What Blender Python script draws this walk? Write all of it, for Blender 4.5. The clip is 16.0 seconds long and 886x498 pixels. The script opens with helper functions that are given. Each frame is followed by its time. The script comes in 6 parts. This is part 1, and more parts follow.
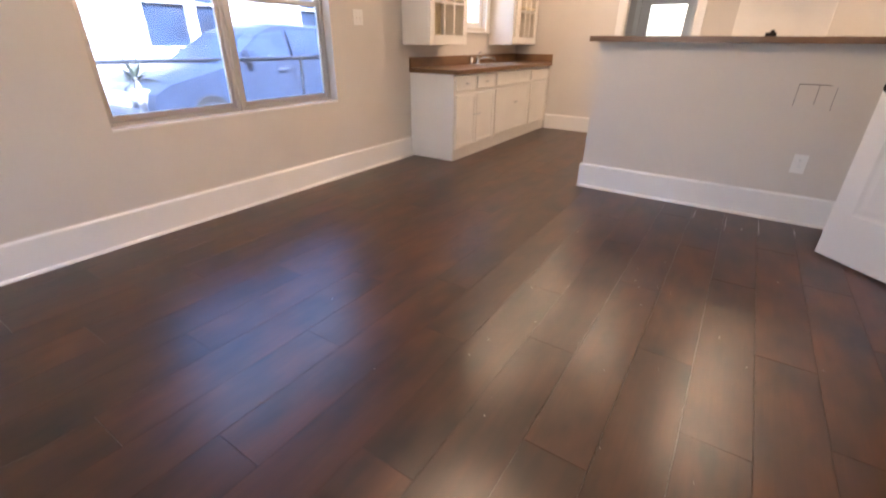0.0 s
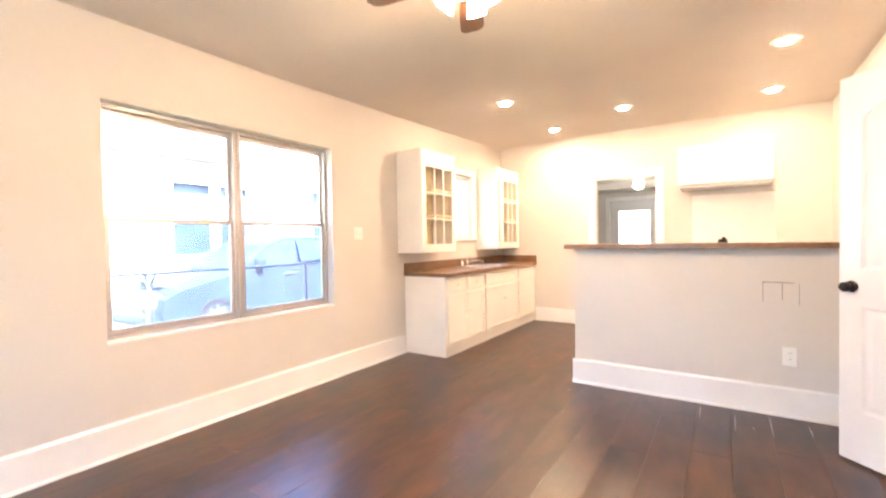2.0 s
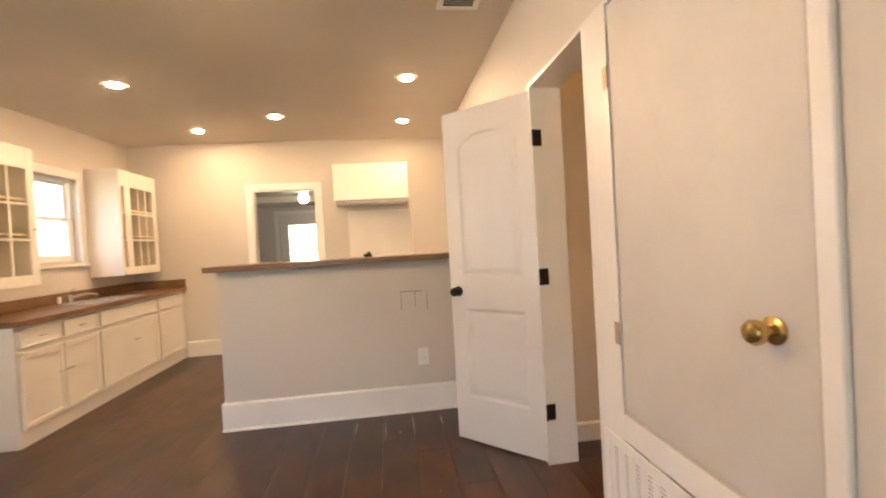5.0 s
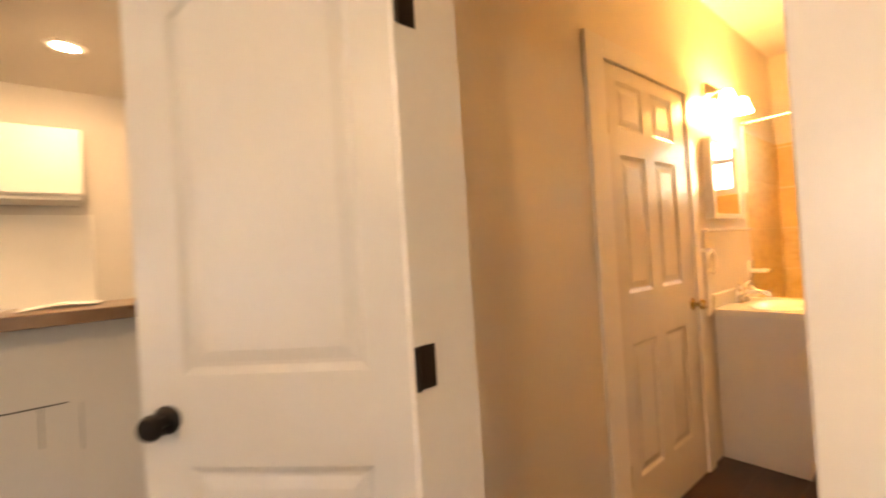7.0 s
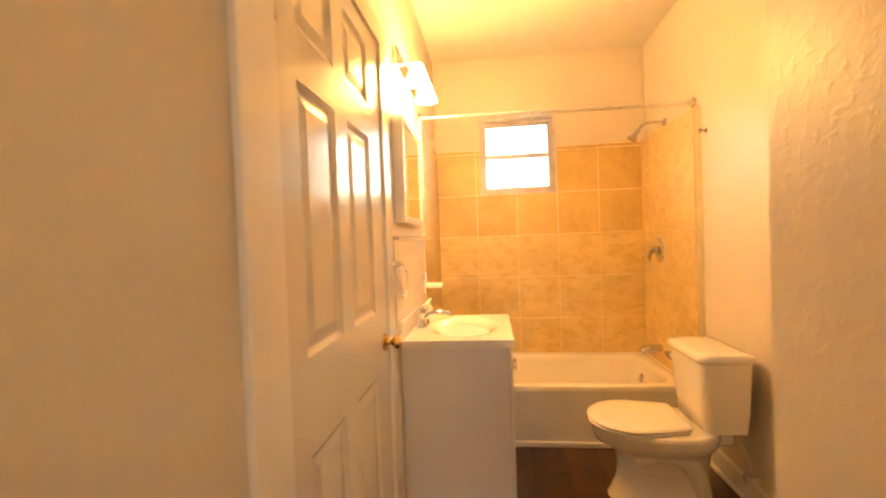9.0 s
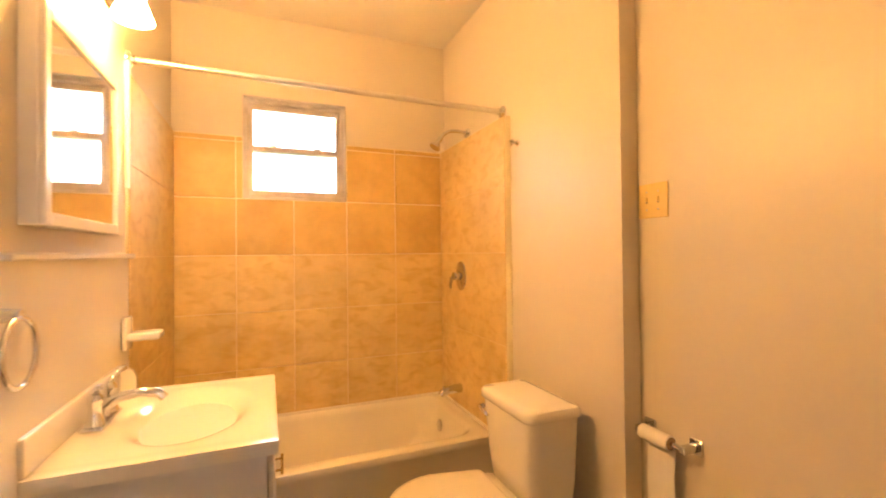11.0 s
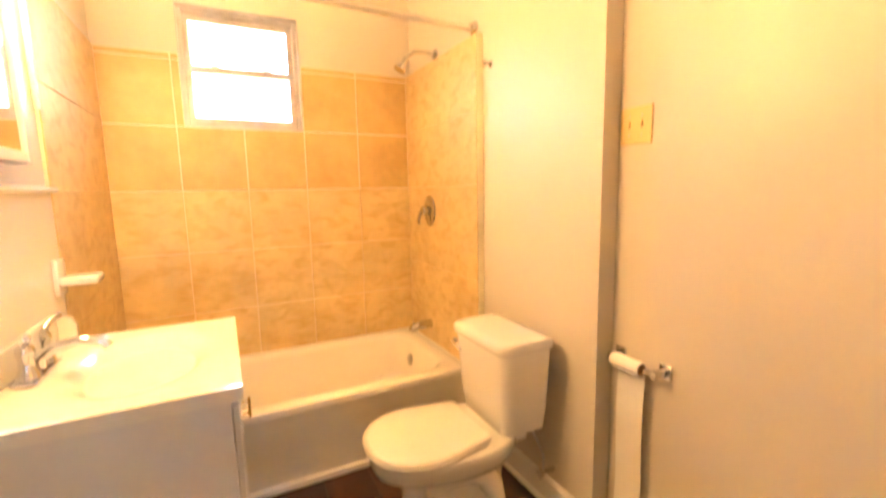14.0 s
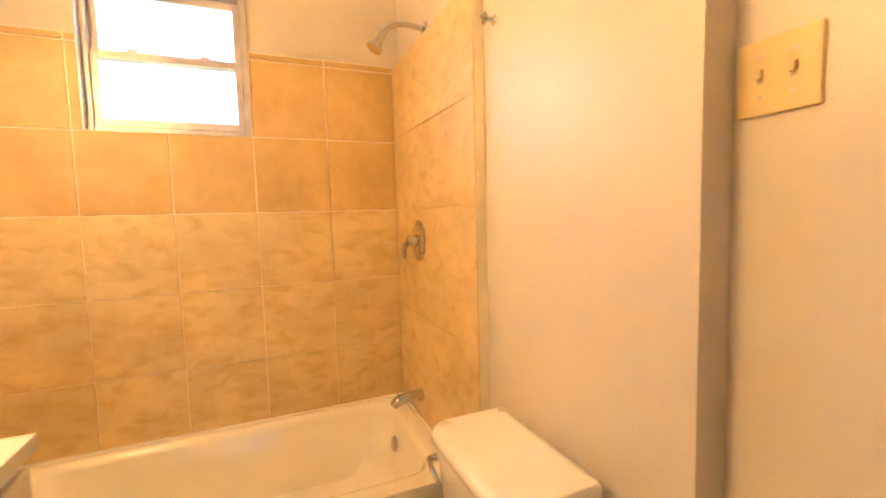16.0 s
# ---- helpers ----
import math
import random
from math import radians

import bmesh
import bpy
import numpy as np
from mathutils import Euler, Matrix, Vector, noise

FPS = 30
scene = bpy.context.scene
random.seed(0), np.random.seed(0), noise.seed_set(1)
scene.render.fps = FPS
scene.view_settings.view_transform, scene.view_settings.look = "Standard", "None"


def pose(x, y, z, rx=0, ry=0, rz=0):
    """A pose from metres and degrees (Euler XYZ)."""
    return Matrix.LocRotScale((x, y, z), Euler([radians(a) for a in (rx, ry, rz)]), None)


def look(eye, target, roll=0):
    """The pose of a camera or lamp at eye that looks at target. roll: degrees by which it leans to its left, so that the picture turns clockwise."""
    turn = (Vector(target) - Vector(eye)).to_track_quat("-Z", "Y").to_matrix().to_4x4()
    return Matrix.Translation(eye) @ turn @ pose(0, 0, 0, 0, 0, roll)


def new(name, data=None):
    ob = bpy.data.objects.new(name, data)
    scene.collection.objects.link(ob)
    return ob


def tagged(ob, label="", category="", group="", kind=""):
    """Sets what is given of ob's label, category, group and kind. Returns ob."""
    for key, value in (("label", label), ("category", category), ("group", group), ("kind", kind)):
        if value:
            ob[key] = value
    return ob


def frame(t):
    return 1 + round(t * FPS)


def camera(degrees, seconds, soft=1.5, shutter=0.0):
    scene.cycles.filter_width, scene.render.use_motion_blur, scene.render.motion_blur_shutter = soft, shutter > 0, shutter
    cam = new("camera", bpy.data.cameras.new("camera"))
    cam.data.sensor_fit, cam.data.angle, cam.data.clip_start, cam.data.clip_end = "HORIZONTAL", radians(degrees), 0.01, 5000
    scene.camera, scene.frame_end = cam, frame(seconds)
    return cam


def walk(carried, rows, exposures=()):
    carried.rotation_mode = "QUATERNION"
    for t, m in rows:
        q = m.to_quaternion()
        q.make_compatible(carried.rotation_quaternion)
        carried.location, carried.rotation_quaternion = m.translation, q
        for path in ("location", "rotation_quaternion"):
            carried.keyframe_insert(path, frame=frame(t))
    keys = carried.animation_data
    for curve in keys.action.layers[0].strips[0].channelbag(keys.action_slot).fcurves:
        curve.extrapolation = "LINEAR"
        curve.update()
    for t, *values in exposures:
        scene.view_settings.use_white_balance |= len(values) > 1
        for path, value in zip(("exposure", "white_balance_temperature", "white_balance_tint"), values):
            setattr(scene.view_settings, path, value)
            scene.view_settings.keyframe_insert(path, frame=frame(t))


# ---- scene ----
cam = camera(91.7, 16.0, soft=2.0, shutter=0.4)
PATH = [
    (0, (-0.092, -0.201, 1.135), (-1.084, 1.302, 0.264), 0.6),
    (0.5, (-0.046, -0.192, 1.068), (-1.011, 1.254, 0.078), 0.85),
    (1, (-0.046, -0.187, 1.066), (-1.009, 1.245, 0.053), 0.7),
    (1.5, (-0.042, -0.185, 1.095), (-1.08, 1.37, 0.378), -0.6),
    (2, (-0.026, -0.168, 1.23), (-1.128, 1.501, 1.19), -0.9),
    (2.5, (-0.006, -0.203, 1.281), (-1.126, 1.454, 1.313), -1.0),
    (3, (0.017, -0.209, 1.284), (-0.978, 1.525, 1.338), -0.3),
    (3.5, (0.08, -0.22, 1.286), (-0.451, 1.708, 1.325), 0.0),
    (4, (0.08, -0.212, 1.274), (-0.018, 1.785, 1.293), -0.1),
    (4.2, (0.083, -0.171, 1.272), (0.067, 1.829, 1.249), -1.0),
    (6.3, (0.233, 1.335, 1.263), (0.947, 3.203, 1.274), -2.0),
    (6.5, (0.276, 1.481, 1.275), (1.081, 3.311, 1.304), -1.7),
    (7, (0.412, 1.815, 1.276), (1.683, 3.359, 1.298), -3.6),
    (7.5, (0.598, 2.055, 1.268), (2.256, 3.173, 1.256), -3.0),
    (8, (0.856, 2.196, 1.287), (2.648, 3.083, 1.271), -2.1),
    (8.5, (1.104, 2.292, 1.294), (3.041, 2.789, 1.314), -2.5),
    (9, (1.326, 2.351, 1.299), (3.313, 2.575, 1.256), -2.1),
    (11.5, (2.12, 2.284, 1.312), (3.903, 1.379, 1.252), -0.6),
    (12, (2.136, 2.285, 1.251), (3.888, 1.4, 0.868), -0.6),
    (12.5, (2.138, 2.275, 1.178), (3.791, 1.457, 0.403), 0.1),
    (13, (2.145, 2.278, 1.147), (3.733, 1.486, 0.223), -0.1),
    (13.5, (2.149, 2.291, 1.174), (3.764, 1.467, 0.329), -0.5),
    (14, (2.145, 2.276, 1.289), (3.913, 1.38, 1.02), -1.1),
    (14.5, (2.142, 2.272, 1.319), (3.917, 1.354, 1.239), -1.0),
    (15, (2.237, 2.209, 1.293), (3.975, 1.233, 1.125), -1.5),
    (15.5, (2.478, 2.0, 1.303), (4.268, 1.117, 1.162), -2.1),
    (16, (2.697, 1.824, 1.283), (4.534, 1.048, 1.123), -1.5),
]
walk(cam, [(t, look(eye, target, roll)) for t, eye, target, roll in PATH],
     [(0.0, 3.88, 5800, 21), (0.5, 4.40, 5700, 19), (1.0, 4.74, 5700, 19), (1.5, 5.02, 5800, 18), (2.0, 4.97, 6000, 19), (2.6, 4.45, 6200, 20), (3.5, 4.14, 6500, 20), (4.5, 3.92, 6800, 18),
      (6.5, 3.88, 7600, 18), (7.0, 3.88, 8000, 18), (8.0, 3.9, 8200, 17), (9.0, 3.92, 7500, 14), (11.5, 3.62, 7100, 14), (12.0, 3.55, 7300, 14), (12.5, 3.6, 7700, 13), (13.0, 3.88, 7500, 13), (13.5, 4.1, 7200, 12), (14.0, 4.32, 5900, 9), (15.0, 3.95, 5900, 10), (15.5, 3.88, 5800, 9), (16.0, 3.9, 5700, 8)])

# World, sun and exposure
world = bpy.data.worlds.new("world")
scene.world = world
world.use_nodes = True
wn = world.node_tree.nodes
sky = wn.new("ShaderNodeTexSky")
sky.sky_type, sky.sun_disc = "NISHITA", False
sky.air_density, sky.dust_density, sky.ozone_density = 1.6, 3.0, 2.0
sky.sun_elevation, sky.sun_rotation = radians(52), radians(108)
world.node_tree.links.new(sky.outputs[0], wn["Background"].inputs[0])
wn["Background"].inputs[1].default_value = 0.135
sun = new("sun", bpy.data.lights.new("sun", "SUN"))
sun.data.energy, sun.data.angle, sun.data.color = 5.0, radians(0.6), (1.0, 0.96, 0.9)
sun.matrix_world = look((9, -3, 12), (0, 0, 0))

FAN_GLOW, CAN_GLOW, VANITY_GLOW = 17.5, 41.0, 19.5
WARM, TUNGSTEN = (1.0, 0.70, 0.405), (1.0, 0.53, 0.165)
# daylight entering by the front window
front = new("front_window_light", bpy.data.lights.new("front_window_light", "AREA"))
front.data.shape, front.data.size, front.data.size_y = "RECTANGLE", 1.6, 1.3
front.data.energy, front.data.color = 1.1, (0.68, 0.80, 1.0)
front.matrix_world = look((-1.25, -2.63, 1.385), (-1.25, 0.0, 1.385))


# ---- materials ----
def mat(name, col, rough=0.5, metal=0.0, var=0.06, vscale=2.0, grain=0.03, gscale=45.0, bump=0.0, bscale=90.0,
        spec=0.5, coat=0.0, rnd=0.0, rvar=0.06, stretch=(1, 1, 1), tint=None, aniso=0.0):
    m = bpy.data.materials.new(name)
    m.use_nodes = True
    nt = m.node_tree
    n, link = nt.nodes, nt.links.new
    b = n["Principled BSDF"]
    geo = n.new("ShaderNodeNewGeometry")
    mp = n.new("ShaderNodeMapping")
    mp.inputs["Scale"].default_value = stretch
    link(geo.outputs["Position"], mp.inputs["Vector"])
    big, fine = n.new("ShaderNodeTexNoise"), n.new("ShaderNodeTexNoise")
    for tex, s, d in ((big, vscale, 3.0), (fine, gscale, 4.0)):
        tex.inputs["Scale"].default_value, tex.inputs["Detail"].default_value = s, d
        link(mp.outputs[0], tex.inputs["Vector"])
    mix = n.new("ShaderNodeMix")
    mix.data_type = "RGBA"
    dark = tint or tuple(c * (1 - 2 * var) for c in col)
    mix.inputs["A"].default_value = (*dark, 1)
    mix.inputs["B"].default_value = (*(min(1, c * (1 + var)) for c in col), 1)
    ramp = n.new("ShaderNodeMapRange")
    ramp.inputs["From Min"].default_value, ramp.inputs["From Max"].default_value = 0.3, 0.7
    link(big.outputs[0], ramp.inputs["Value"])
    link(ramp.outputs[0], mix.inputs["Factor"])
    hsv = n.new("ShaderNodeHueSaturation")
    link(mix.outputs["Result"], hsv.inputs["Color"])
    val = n.new("ShaderNodeMath")
    val.operation = "MULTIPLY_ADD"
    val.inputs[1].default_value, val.inputs[2].default_value = 2 * grain, 1 - grain
    link(fine.outputs[0], val.inputs[0])
    out = val.outputs[0]
    if rnd:
        info = n.new("ShaderNodeObjectInfo")
        add = n.new("ShaderNodeMath")
        add.operation = "MULTIPLY_ADD"
        add.inputs[1].default_value = 2 * rnd
        link(info.outputs["Random"], add.inputs[0])
        sub = n.new("ShaderNodeMath")
        sub.operation = "SUBTRACT"
        sub.inputs[1].default_value = rnd
        link(out, sub.inputs[0])
        link(sub.outputs[0], add.inputs[2])
        out = add.outputs[0]
    link(out, hsv.inputs["Value"])
    link(hsv.outputs[0], b.inputs["Base Color"])
    rr = n.new("ShaderNodeMapRange")
    rr.inputs["To Min"].default_value, rr.inputs["To Max"].default_value = max(0.02, rough - rvar), min(1, rough + rvar)
    link(big.outputs[0], rr.inputs["Value"])
    link(rr.outputs[0], b.inputs["Roughness"])
    b.inputs["Metallic"].default_value = metal
    b.inputs["Specular IOR Level"].default_value = spec
    b.inputs["Coat Weight"].default_value = coat
    b.inputs["Coat Roughness"].default_value = 0.12
    if bump:
        tex = n.new("ShaderNodeTexNoise")
        tex.inputs["Scale"].default_value, tex.inputs["Detail"].default_value = bscale, 3
        link(mp.outputs[0], tex.inputs["Vector"])
        bp = n.new("ShaderNodeBump")
        bp.inputs["Strength"].default_value, bp.inputs["Distance"].default_value = bump, 0.004
        link(tex.outputs[0], bp.inputs["Height"])
        link(bp.outputs[0], b.inputs["Normal"])
    return m


def glow(name, col, strength):
    m = bpy.data.materials.new(name)
    m.use_nodes = True
    b = m.node_tree.nodes["Principled BSDF"]
    b.inputs["Base Color"].default_value = (0.9, 0.88, 0.84, 1)
    b.inputs["Emission Color"].default_value = (*col, 1)
    b.inputs["Emission Strength"].default_value = strength
    return m


def glass(name, rough=0.0, tint=(1, 1, 1)):
    m = bpy.data.materials.new(name)
    m.use_nodes = True
    nt = m.node_tree
    n, link = nt.nodes, nt.links.new
    n.remove(n["Principled BSDF"])
    a, g, mix, fr = n.new("ShaderNodeBsdfTransparent"), n.new("ShaderNodeBsdfGlossy"), n.new("ShaderNodeMixShader"), n.new("ShaderNodeLayerWeight")
    a.inputs[0].default_value = (*tint, 1)
    g.inputs["Roughness"].default_value = rough
    power, gain = n.new("ShaderNodeMath"), n.new("ShaderNodeMath")
    power.operation, gain.operation = "POWER", "MULTIPLY_ADD"
    power.inputs[1].default_value = 5.0
    gain.inputs[1].default_value, gain.inputs[2].default_value = 0.9, 0.04
    link(fr.outputs["Facing"], power.inputs[0])
    link(power.outputs[0], gain.inputs[0])
    link(gain.outputs[0], mix.inputs[0])
    link(a.outputs[0], mix.inputs[1])
    link(g.outputs[0], mix.inputs[2])
    link(mix.outputs[0], n["Material Output"].inputs[0])
    return m


def knockdown(name, col):
    """Trowelled drywall texture under semi-gloss paint."""
    m = mat(name, col, 0.42, var=0.03, grain=0.02)
    nt = m.node_tree
    n, link = nt.nodes, nt.links.new
    geo = n.new("ShaderNodeNewGeometry")
    tex = n.new("ShaderNodeTexNoise")
    tex.inputs["Scale"].default_value, tex.inputs["Detail"].default_value, tex.inputs["Distortion"].default_value = 38, 4, 0.4
    rg = n.new("ShaderNodeMapRange")
    rg.inputs["From Min"].default_value, rg.inputs["From Max"].default_value = 0.48, 0.66
    bp = n.new("ShaderNodeBump")
    bp.inputs["Strength"].default_value, bp.inputs["Distance"].default_value = 0.13, 0.004
    link(geo.outputs["Position"], tex.inputs["Vector"])
    link(tex.outputs[0], rg.inputs["Value"])
    link(rg.outputs[0], bp.inputs["Height"])
    link(bp.outputs[0], n["Principled BSDF"].inputs["Normal"])
    return m


def planks(name, across=False):
    """Dark hand-scraped laminate: a tone for each board, soft clouds, long fine grain, glossy."""
    m = bpy.data.materials.new(name)
    m.use_nodes = True
    nt = m.node_tree
    n, link = nt.nodes, nt.links.new
    b = n["Principled BSDF"]
    geo, info = n.new("ShaderNodeNewGeometry"), n.new("ShaderNodeObjectInfo")

    def math_node(op, a, k1, k2=0.0):
        nd = n.new("ShaderNodeMath")
        nd.operation = op
        link(a, nd.inputs[0])
        nd.inputs[1].default_value = k1
        nd.inputs[2].default_value = k2
        return nd.outputs[0]

    def noise_of(stretch, scale, detail, rough=0.5):
        shift = n.new("ShaderNodeCombineXYZ")
        link(math_node("MULTIPLY", info.outputs["Random"], 9.0), shift.inputs[2])
        mp = n.new("ShaderNodeMapping")
        mp.inputs["Scale"].default_value = stretch if not across else (stretch[1], stretch[0], stretch[2])
        link(geo.outputs["Position"], mp.inputs["Vector"])
        link(shift.outputs[0], mp.inputs["Location"])
        tex = n.new("ShaderNodeTexNoise")
        tex.inputs["Scale"].default_value, tex.inputs["Detail"].default_value, tex.inputs["Roughness"].default_value = scale, detail, rough
        link(mp.outputs[0], tex.inputs["Vector"])
        return tex.outputs[0]

    def join(op, a, c):
        nd = n.new("ShaderNodeMath")
        nd.operation = op
        link(a, nd.inputs[0])
        link(c, nd.inputs[1])
        return nd.outputs[0]

    cloud = noise_of((1.0, 0.45, 1.0), 8.0, 2.0, 0.5)
    streak = noise_of((1.0, 0.20, 1.0), 20.0, 2.0, 0.5)
    grain = noise_of((1.0, 0.05, 1.0), 85.0, 2.0)
    mix = n.new("ShaderNodeMix")
    mix.data_type = "RGBA"
    mix.inputs["A"].default_value = (0.0050, 0.0015, 0.0009, 1)
    mix.inputs["B"].default_value = (0.094, 0.0295, 0.0078, 1)
    stain = join("ADD", math_node("MULTIPLY_ADD", cloud, 1.7, -0.55), math_node("MULTIPLY_ADD", streak, 0.55, -0.10))
    link(stain, mix.inputs["Factor"])
    hsv = n.new("ShaderNodeHueSaturation")
    link(mix.outputs["Result"], hsv.inputs["Color"])
    tone = join("ADD", math_node("MULTIPLY_ADD", info.outputs["Random"], 0.55, 0.40), math_node("MULTIPLY", grain, 0.5))
    link(tone, hsv.inputs["Value"])
    link(hsv.outputs[0], b.inputs["Base Color"])
    gloss = join("ADD", math_node("MULTIPLY_ADD", info.outputs["Random"], 0.03, 0.285), math_node("MULTIPLY", streak, 0.04))
    link(gloss, b.inputs["Roughness"])
    b.inputs["Specular IOR Level"].default_value = 0.82
    # scraped hollows along the board, then the open grain
    hollow = noise_of((1.0, 0.22, 1.0), 11.0, 2.0)
    relief = None
    for height, strength, depth in ((hollow, 0.20, 0.005), (streak, 0.16, 0.0020), (grain, 0.10, 0.0010)):
        bp = n.new("ShaderNodeBump")
        bp.inputs["Strength"].default_value, bp.inputs["Distance"].default_value = strength, depth
        link(height, bp.inputs["Height"])
        if relief:
            link(relief, bp.inputs["Normal"])
        relief = bp.outputs[0]
    link(relief, b.inputs["Normal"])
    return m


M_WALL = mat("greige_wall_paint", (0.60, 0.56, 0.51), 0.6, var=0.02, vscale=1.3, grain=0.02, bump=0.10, bscale=140)
M_CEIL = mat("ceiling_paint", (0.61, 0.555, 0.485), 0.75, var=0.03, vscale=1.0, bump=0.12, bscale=160)
M_BATHCEIL = mat("bath_ceiling_paint", (0.72, 0.69, 0.66), 0.7, var=0.02, bump=0.1, bscale=160)
M_BATH = mat("bath_wall_paint", (0.665, 0.61, 0.535), 0.38, var=0.02, vscale=1.5, grain=0.02, bump=0.10, bscale=110)
M_KNOCK = knockdown("trowelled_wall_paint", (0.665, 0.605, 0.52))
M_TRIM = mat("white_trim_paint", (0.80, 0.78, 0.75), 0.24, var=0.02, grain=0.02, bump=0.04, bscale=60)
M_DOOR = mat("white_door_paint", (0.69, 0.67, 0.645), 0.37, var=0.02, grain=0.02, bump=0.06, bscale=120)
M_GLOSSDOOR = mat("glossy_cream_door_paint", (0.68, 0.655, 0.62), 0.24, var=0.02, grain=0.02, bump=0.08, bscale=90)
M_CLOSET = mat("cream_closet_paint", (0.60, 0.57, 0.53), 0.42, var=0.03, vscale=3, grain=0.03, bump=0.08, bscale=110)
M_CAB = mat("white_cabinet_paint", (0.80, 0.77, 0.72), 0.38, var=0.03, grain=0.02, bump=0.05, bscale=70)
M_CABIN = mat("cabinet_interior", (0.84, 0.74, 0.50), 0.6, var=0.05)
M_COUNTER = mat("brown_laminate", (0.20, 0.110, 0.052), 0.30, var=0.14, vscale=5, grain=0.12, gscale=60, spec=0.5)
M_BLACK = mat("oil_rubbed_bronze", (0.03, 0.024, 0.02), 0.38, 0.7, var=0.1)
M_CHROME = mat("chrome", (0.62, 0.62, 0.63), 0.09, 1.0, var=0.02, grain=0.0)
M_STEEL = mat("brushed_steel", (0.6, 0.6, 0.6), 0.3, 1.0, var=0.04)
M_SATIN = mat("satin_chrome", (0.78, 0.76, 0.74), 0.3, 1.0, var=0.04)
M_BRASS = mat("polished_brass", (0.60, 0.43, 0.17), 0.2, 1.0, var=0.05)
M_OLDBRASS = mat("dull_brass_hinge", (0.42, 0.36, 0.25), 0.4, 0.9, var=0.1)
M_ALU = mat("aluminium_window_frame", (0.50, 0.48, 0.46), 0.38, 0.75, var=0.05)
# mauve-grey metal, slightly uneven in tone, for the bathroom window
M_BATHALU = mat("mauve_grey_aluminium", (0.55, 0.52, 0.55), 0.42, 0.6, var=0.12, vscale=9)
M_VINYL = mat("white_vinyl", (0.78, 0.78, 0.78), 0.4, var=0.02)
M_PLATE = mat("white_plastic_plate", (0.78, 0.77, 0.74), 0.35, var=0.02)
M_IVORY = mat("ivory_plastic_plate", (0.72, 0.56, 0.25), 0.35, var=0.03)
# near-black in place of shade in sockets, the ceiling register and closets
M_DARK = mat("opening_shade", (0.02, 0.02, 0.02), 0.6)
M_PORC = mat("white_porcelain", (0.82, 0.80, 0.76), 0.10, var=0.015, grain=0.01, coat=0.4)
M_TUB = mat("white_enamel", (0.80, 0.77, 0.71), 0.16, var=0.03, grain=0.01, coat=0.3)
M_SEAT = mat("white_plastic_seat", (0.80, 0.77, 0.72), 0.25, var=0.015)
M_MARBLE = mat("cultured_marble", (0.82, 0.79, 0.72), 0.14, var=0.02, coat=0.4)
M_VAN = mat("white_vanity_paint", (0.72, 0.69, 0.65), 0.38, var=0.02, bump=0.03)
M_TILE = mat("tan_ceramic_tile", (0.60, 0.43, 0.18), 0.42, var=0.10, vscale=6, grain=0.10, gscale=26, bump=0.08, bscale=40, rnd=0.05, tint=(0.55, 0.375, 0.15))
def mottled(name, col, blotch, rnd):
    """Glazed tile with brown leaf-like blotches in the glaze."""
    m = mat(name, col, 0.42, var=0.06, vscale=5, grain=0.08, gscale=34, bump=0.08, bscale=40, rnd=rnd)
    nt = m.node_tree
    n, link = nt.nodes, nt.links.new
    base = next(k for k in n if k.bl_idname == "ShaderNodeHueSaturation")
    geo, info, shift = n.new("ShaderNodeNewGeometry"), n.new("ShaderNodeObjectInfo"), n.new("ShaderNodeVectorMath")
    shift.operation = "ADD"
    link(geo.outputs["Position"], shift.inputs[0])
    link(info.outputs["Random"], shift.inputs[1])
    tex, rg, mix = n.new("ShaderNodeTexNoise"), n.new("ShaderNodeMapRange"), n.new("ShaderNodeMix")
    tex.inputs["Scale"].default_value, tex.inputs["Detail"].default_value, tex.inputs["Distortion"].default_value = 12, 1.5, 0.5
    squash = n.new("ShaderNodeMapping")
    squash.inputs["Scale"].default_value = (1.0, 0.8, 1.7)
    link(shift.outputs[0], squash.inputs["Vector"])
    link(squash.outputs[0], tex.inputs["Vector"])
    rg.inputs["From Min"].default_value, rg.inputs["From Max"].default_value, rg.inputs["To Max"].default_value = 0.46, 0.74, 0.68
    link(tex.outputs[0], rg.inputs["Value"])
    mix.data_type = "RGBA"
    mix.inputs["B"].default_value = (*blotch, 1)
    link(rg.outputs[0], mix.inputs["Factor"])
    link(base.outputs[0], mix.inputs["A"])
    link(mix.outputs["Result"], n["Principled BSDF"].inputs["Base Color"])
    return m


M_TILEBIG = mottled("mottled_tan_tile", (0.69, 0.53, 0.26), (0.52, 0.35, 0.13), 0.04)
M_GROUT = mat("light_grout", (0.86, 0.78, 0.58), 0.8, var=0.05, grain=0.08)
M_MIRROR = mat("mirror_silver", (0.86, 0.86, 0.86), 0.03, 1.0, var=0.0, grain=0.0, rvar=0.005)
M_PAPER = mat("toilet_paper", (0.82, 0.80, 0.77), 0.9, var=0.02, bump=0.1, bscale=200)
M_CARD = mat("cardboard_core", (0.30, 0.20, 0.12), 0.9)
M_BLADE = mat("walnut_fan_blade", (0.055, 0.024, 0.009), 0.32, var=0.2, vscale=10, grain=0.15, gscale=40)
M_GLASS = glass("window_glass")
M_CABGLASS = glass("cabinet_glass", 0.02, (0.98, 0.97, 0.94))
M_FLOOR = planks("dark_scraped_plank")
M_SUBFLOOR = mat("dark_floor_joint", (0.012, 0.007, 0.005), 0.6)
M_FANGLOW = glow("lit_fan_shade", WARM, FAN_GLOW)
M_CANGLOW = glow("lit_downlight", WARM, CAN_GLOW)
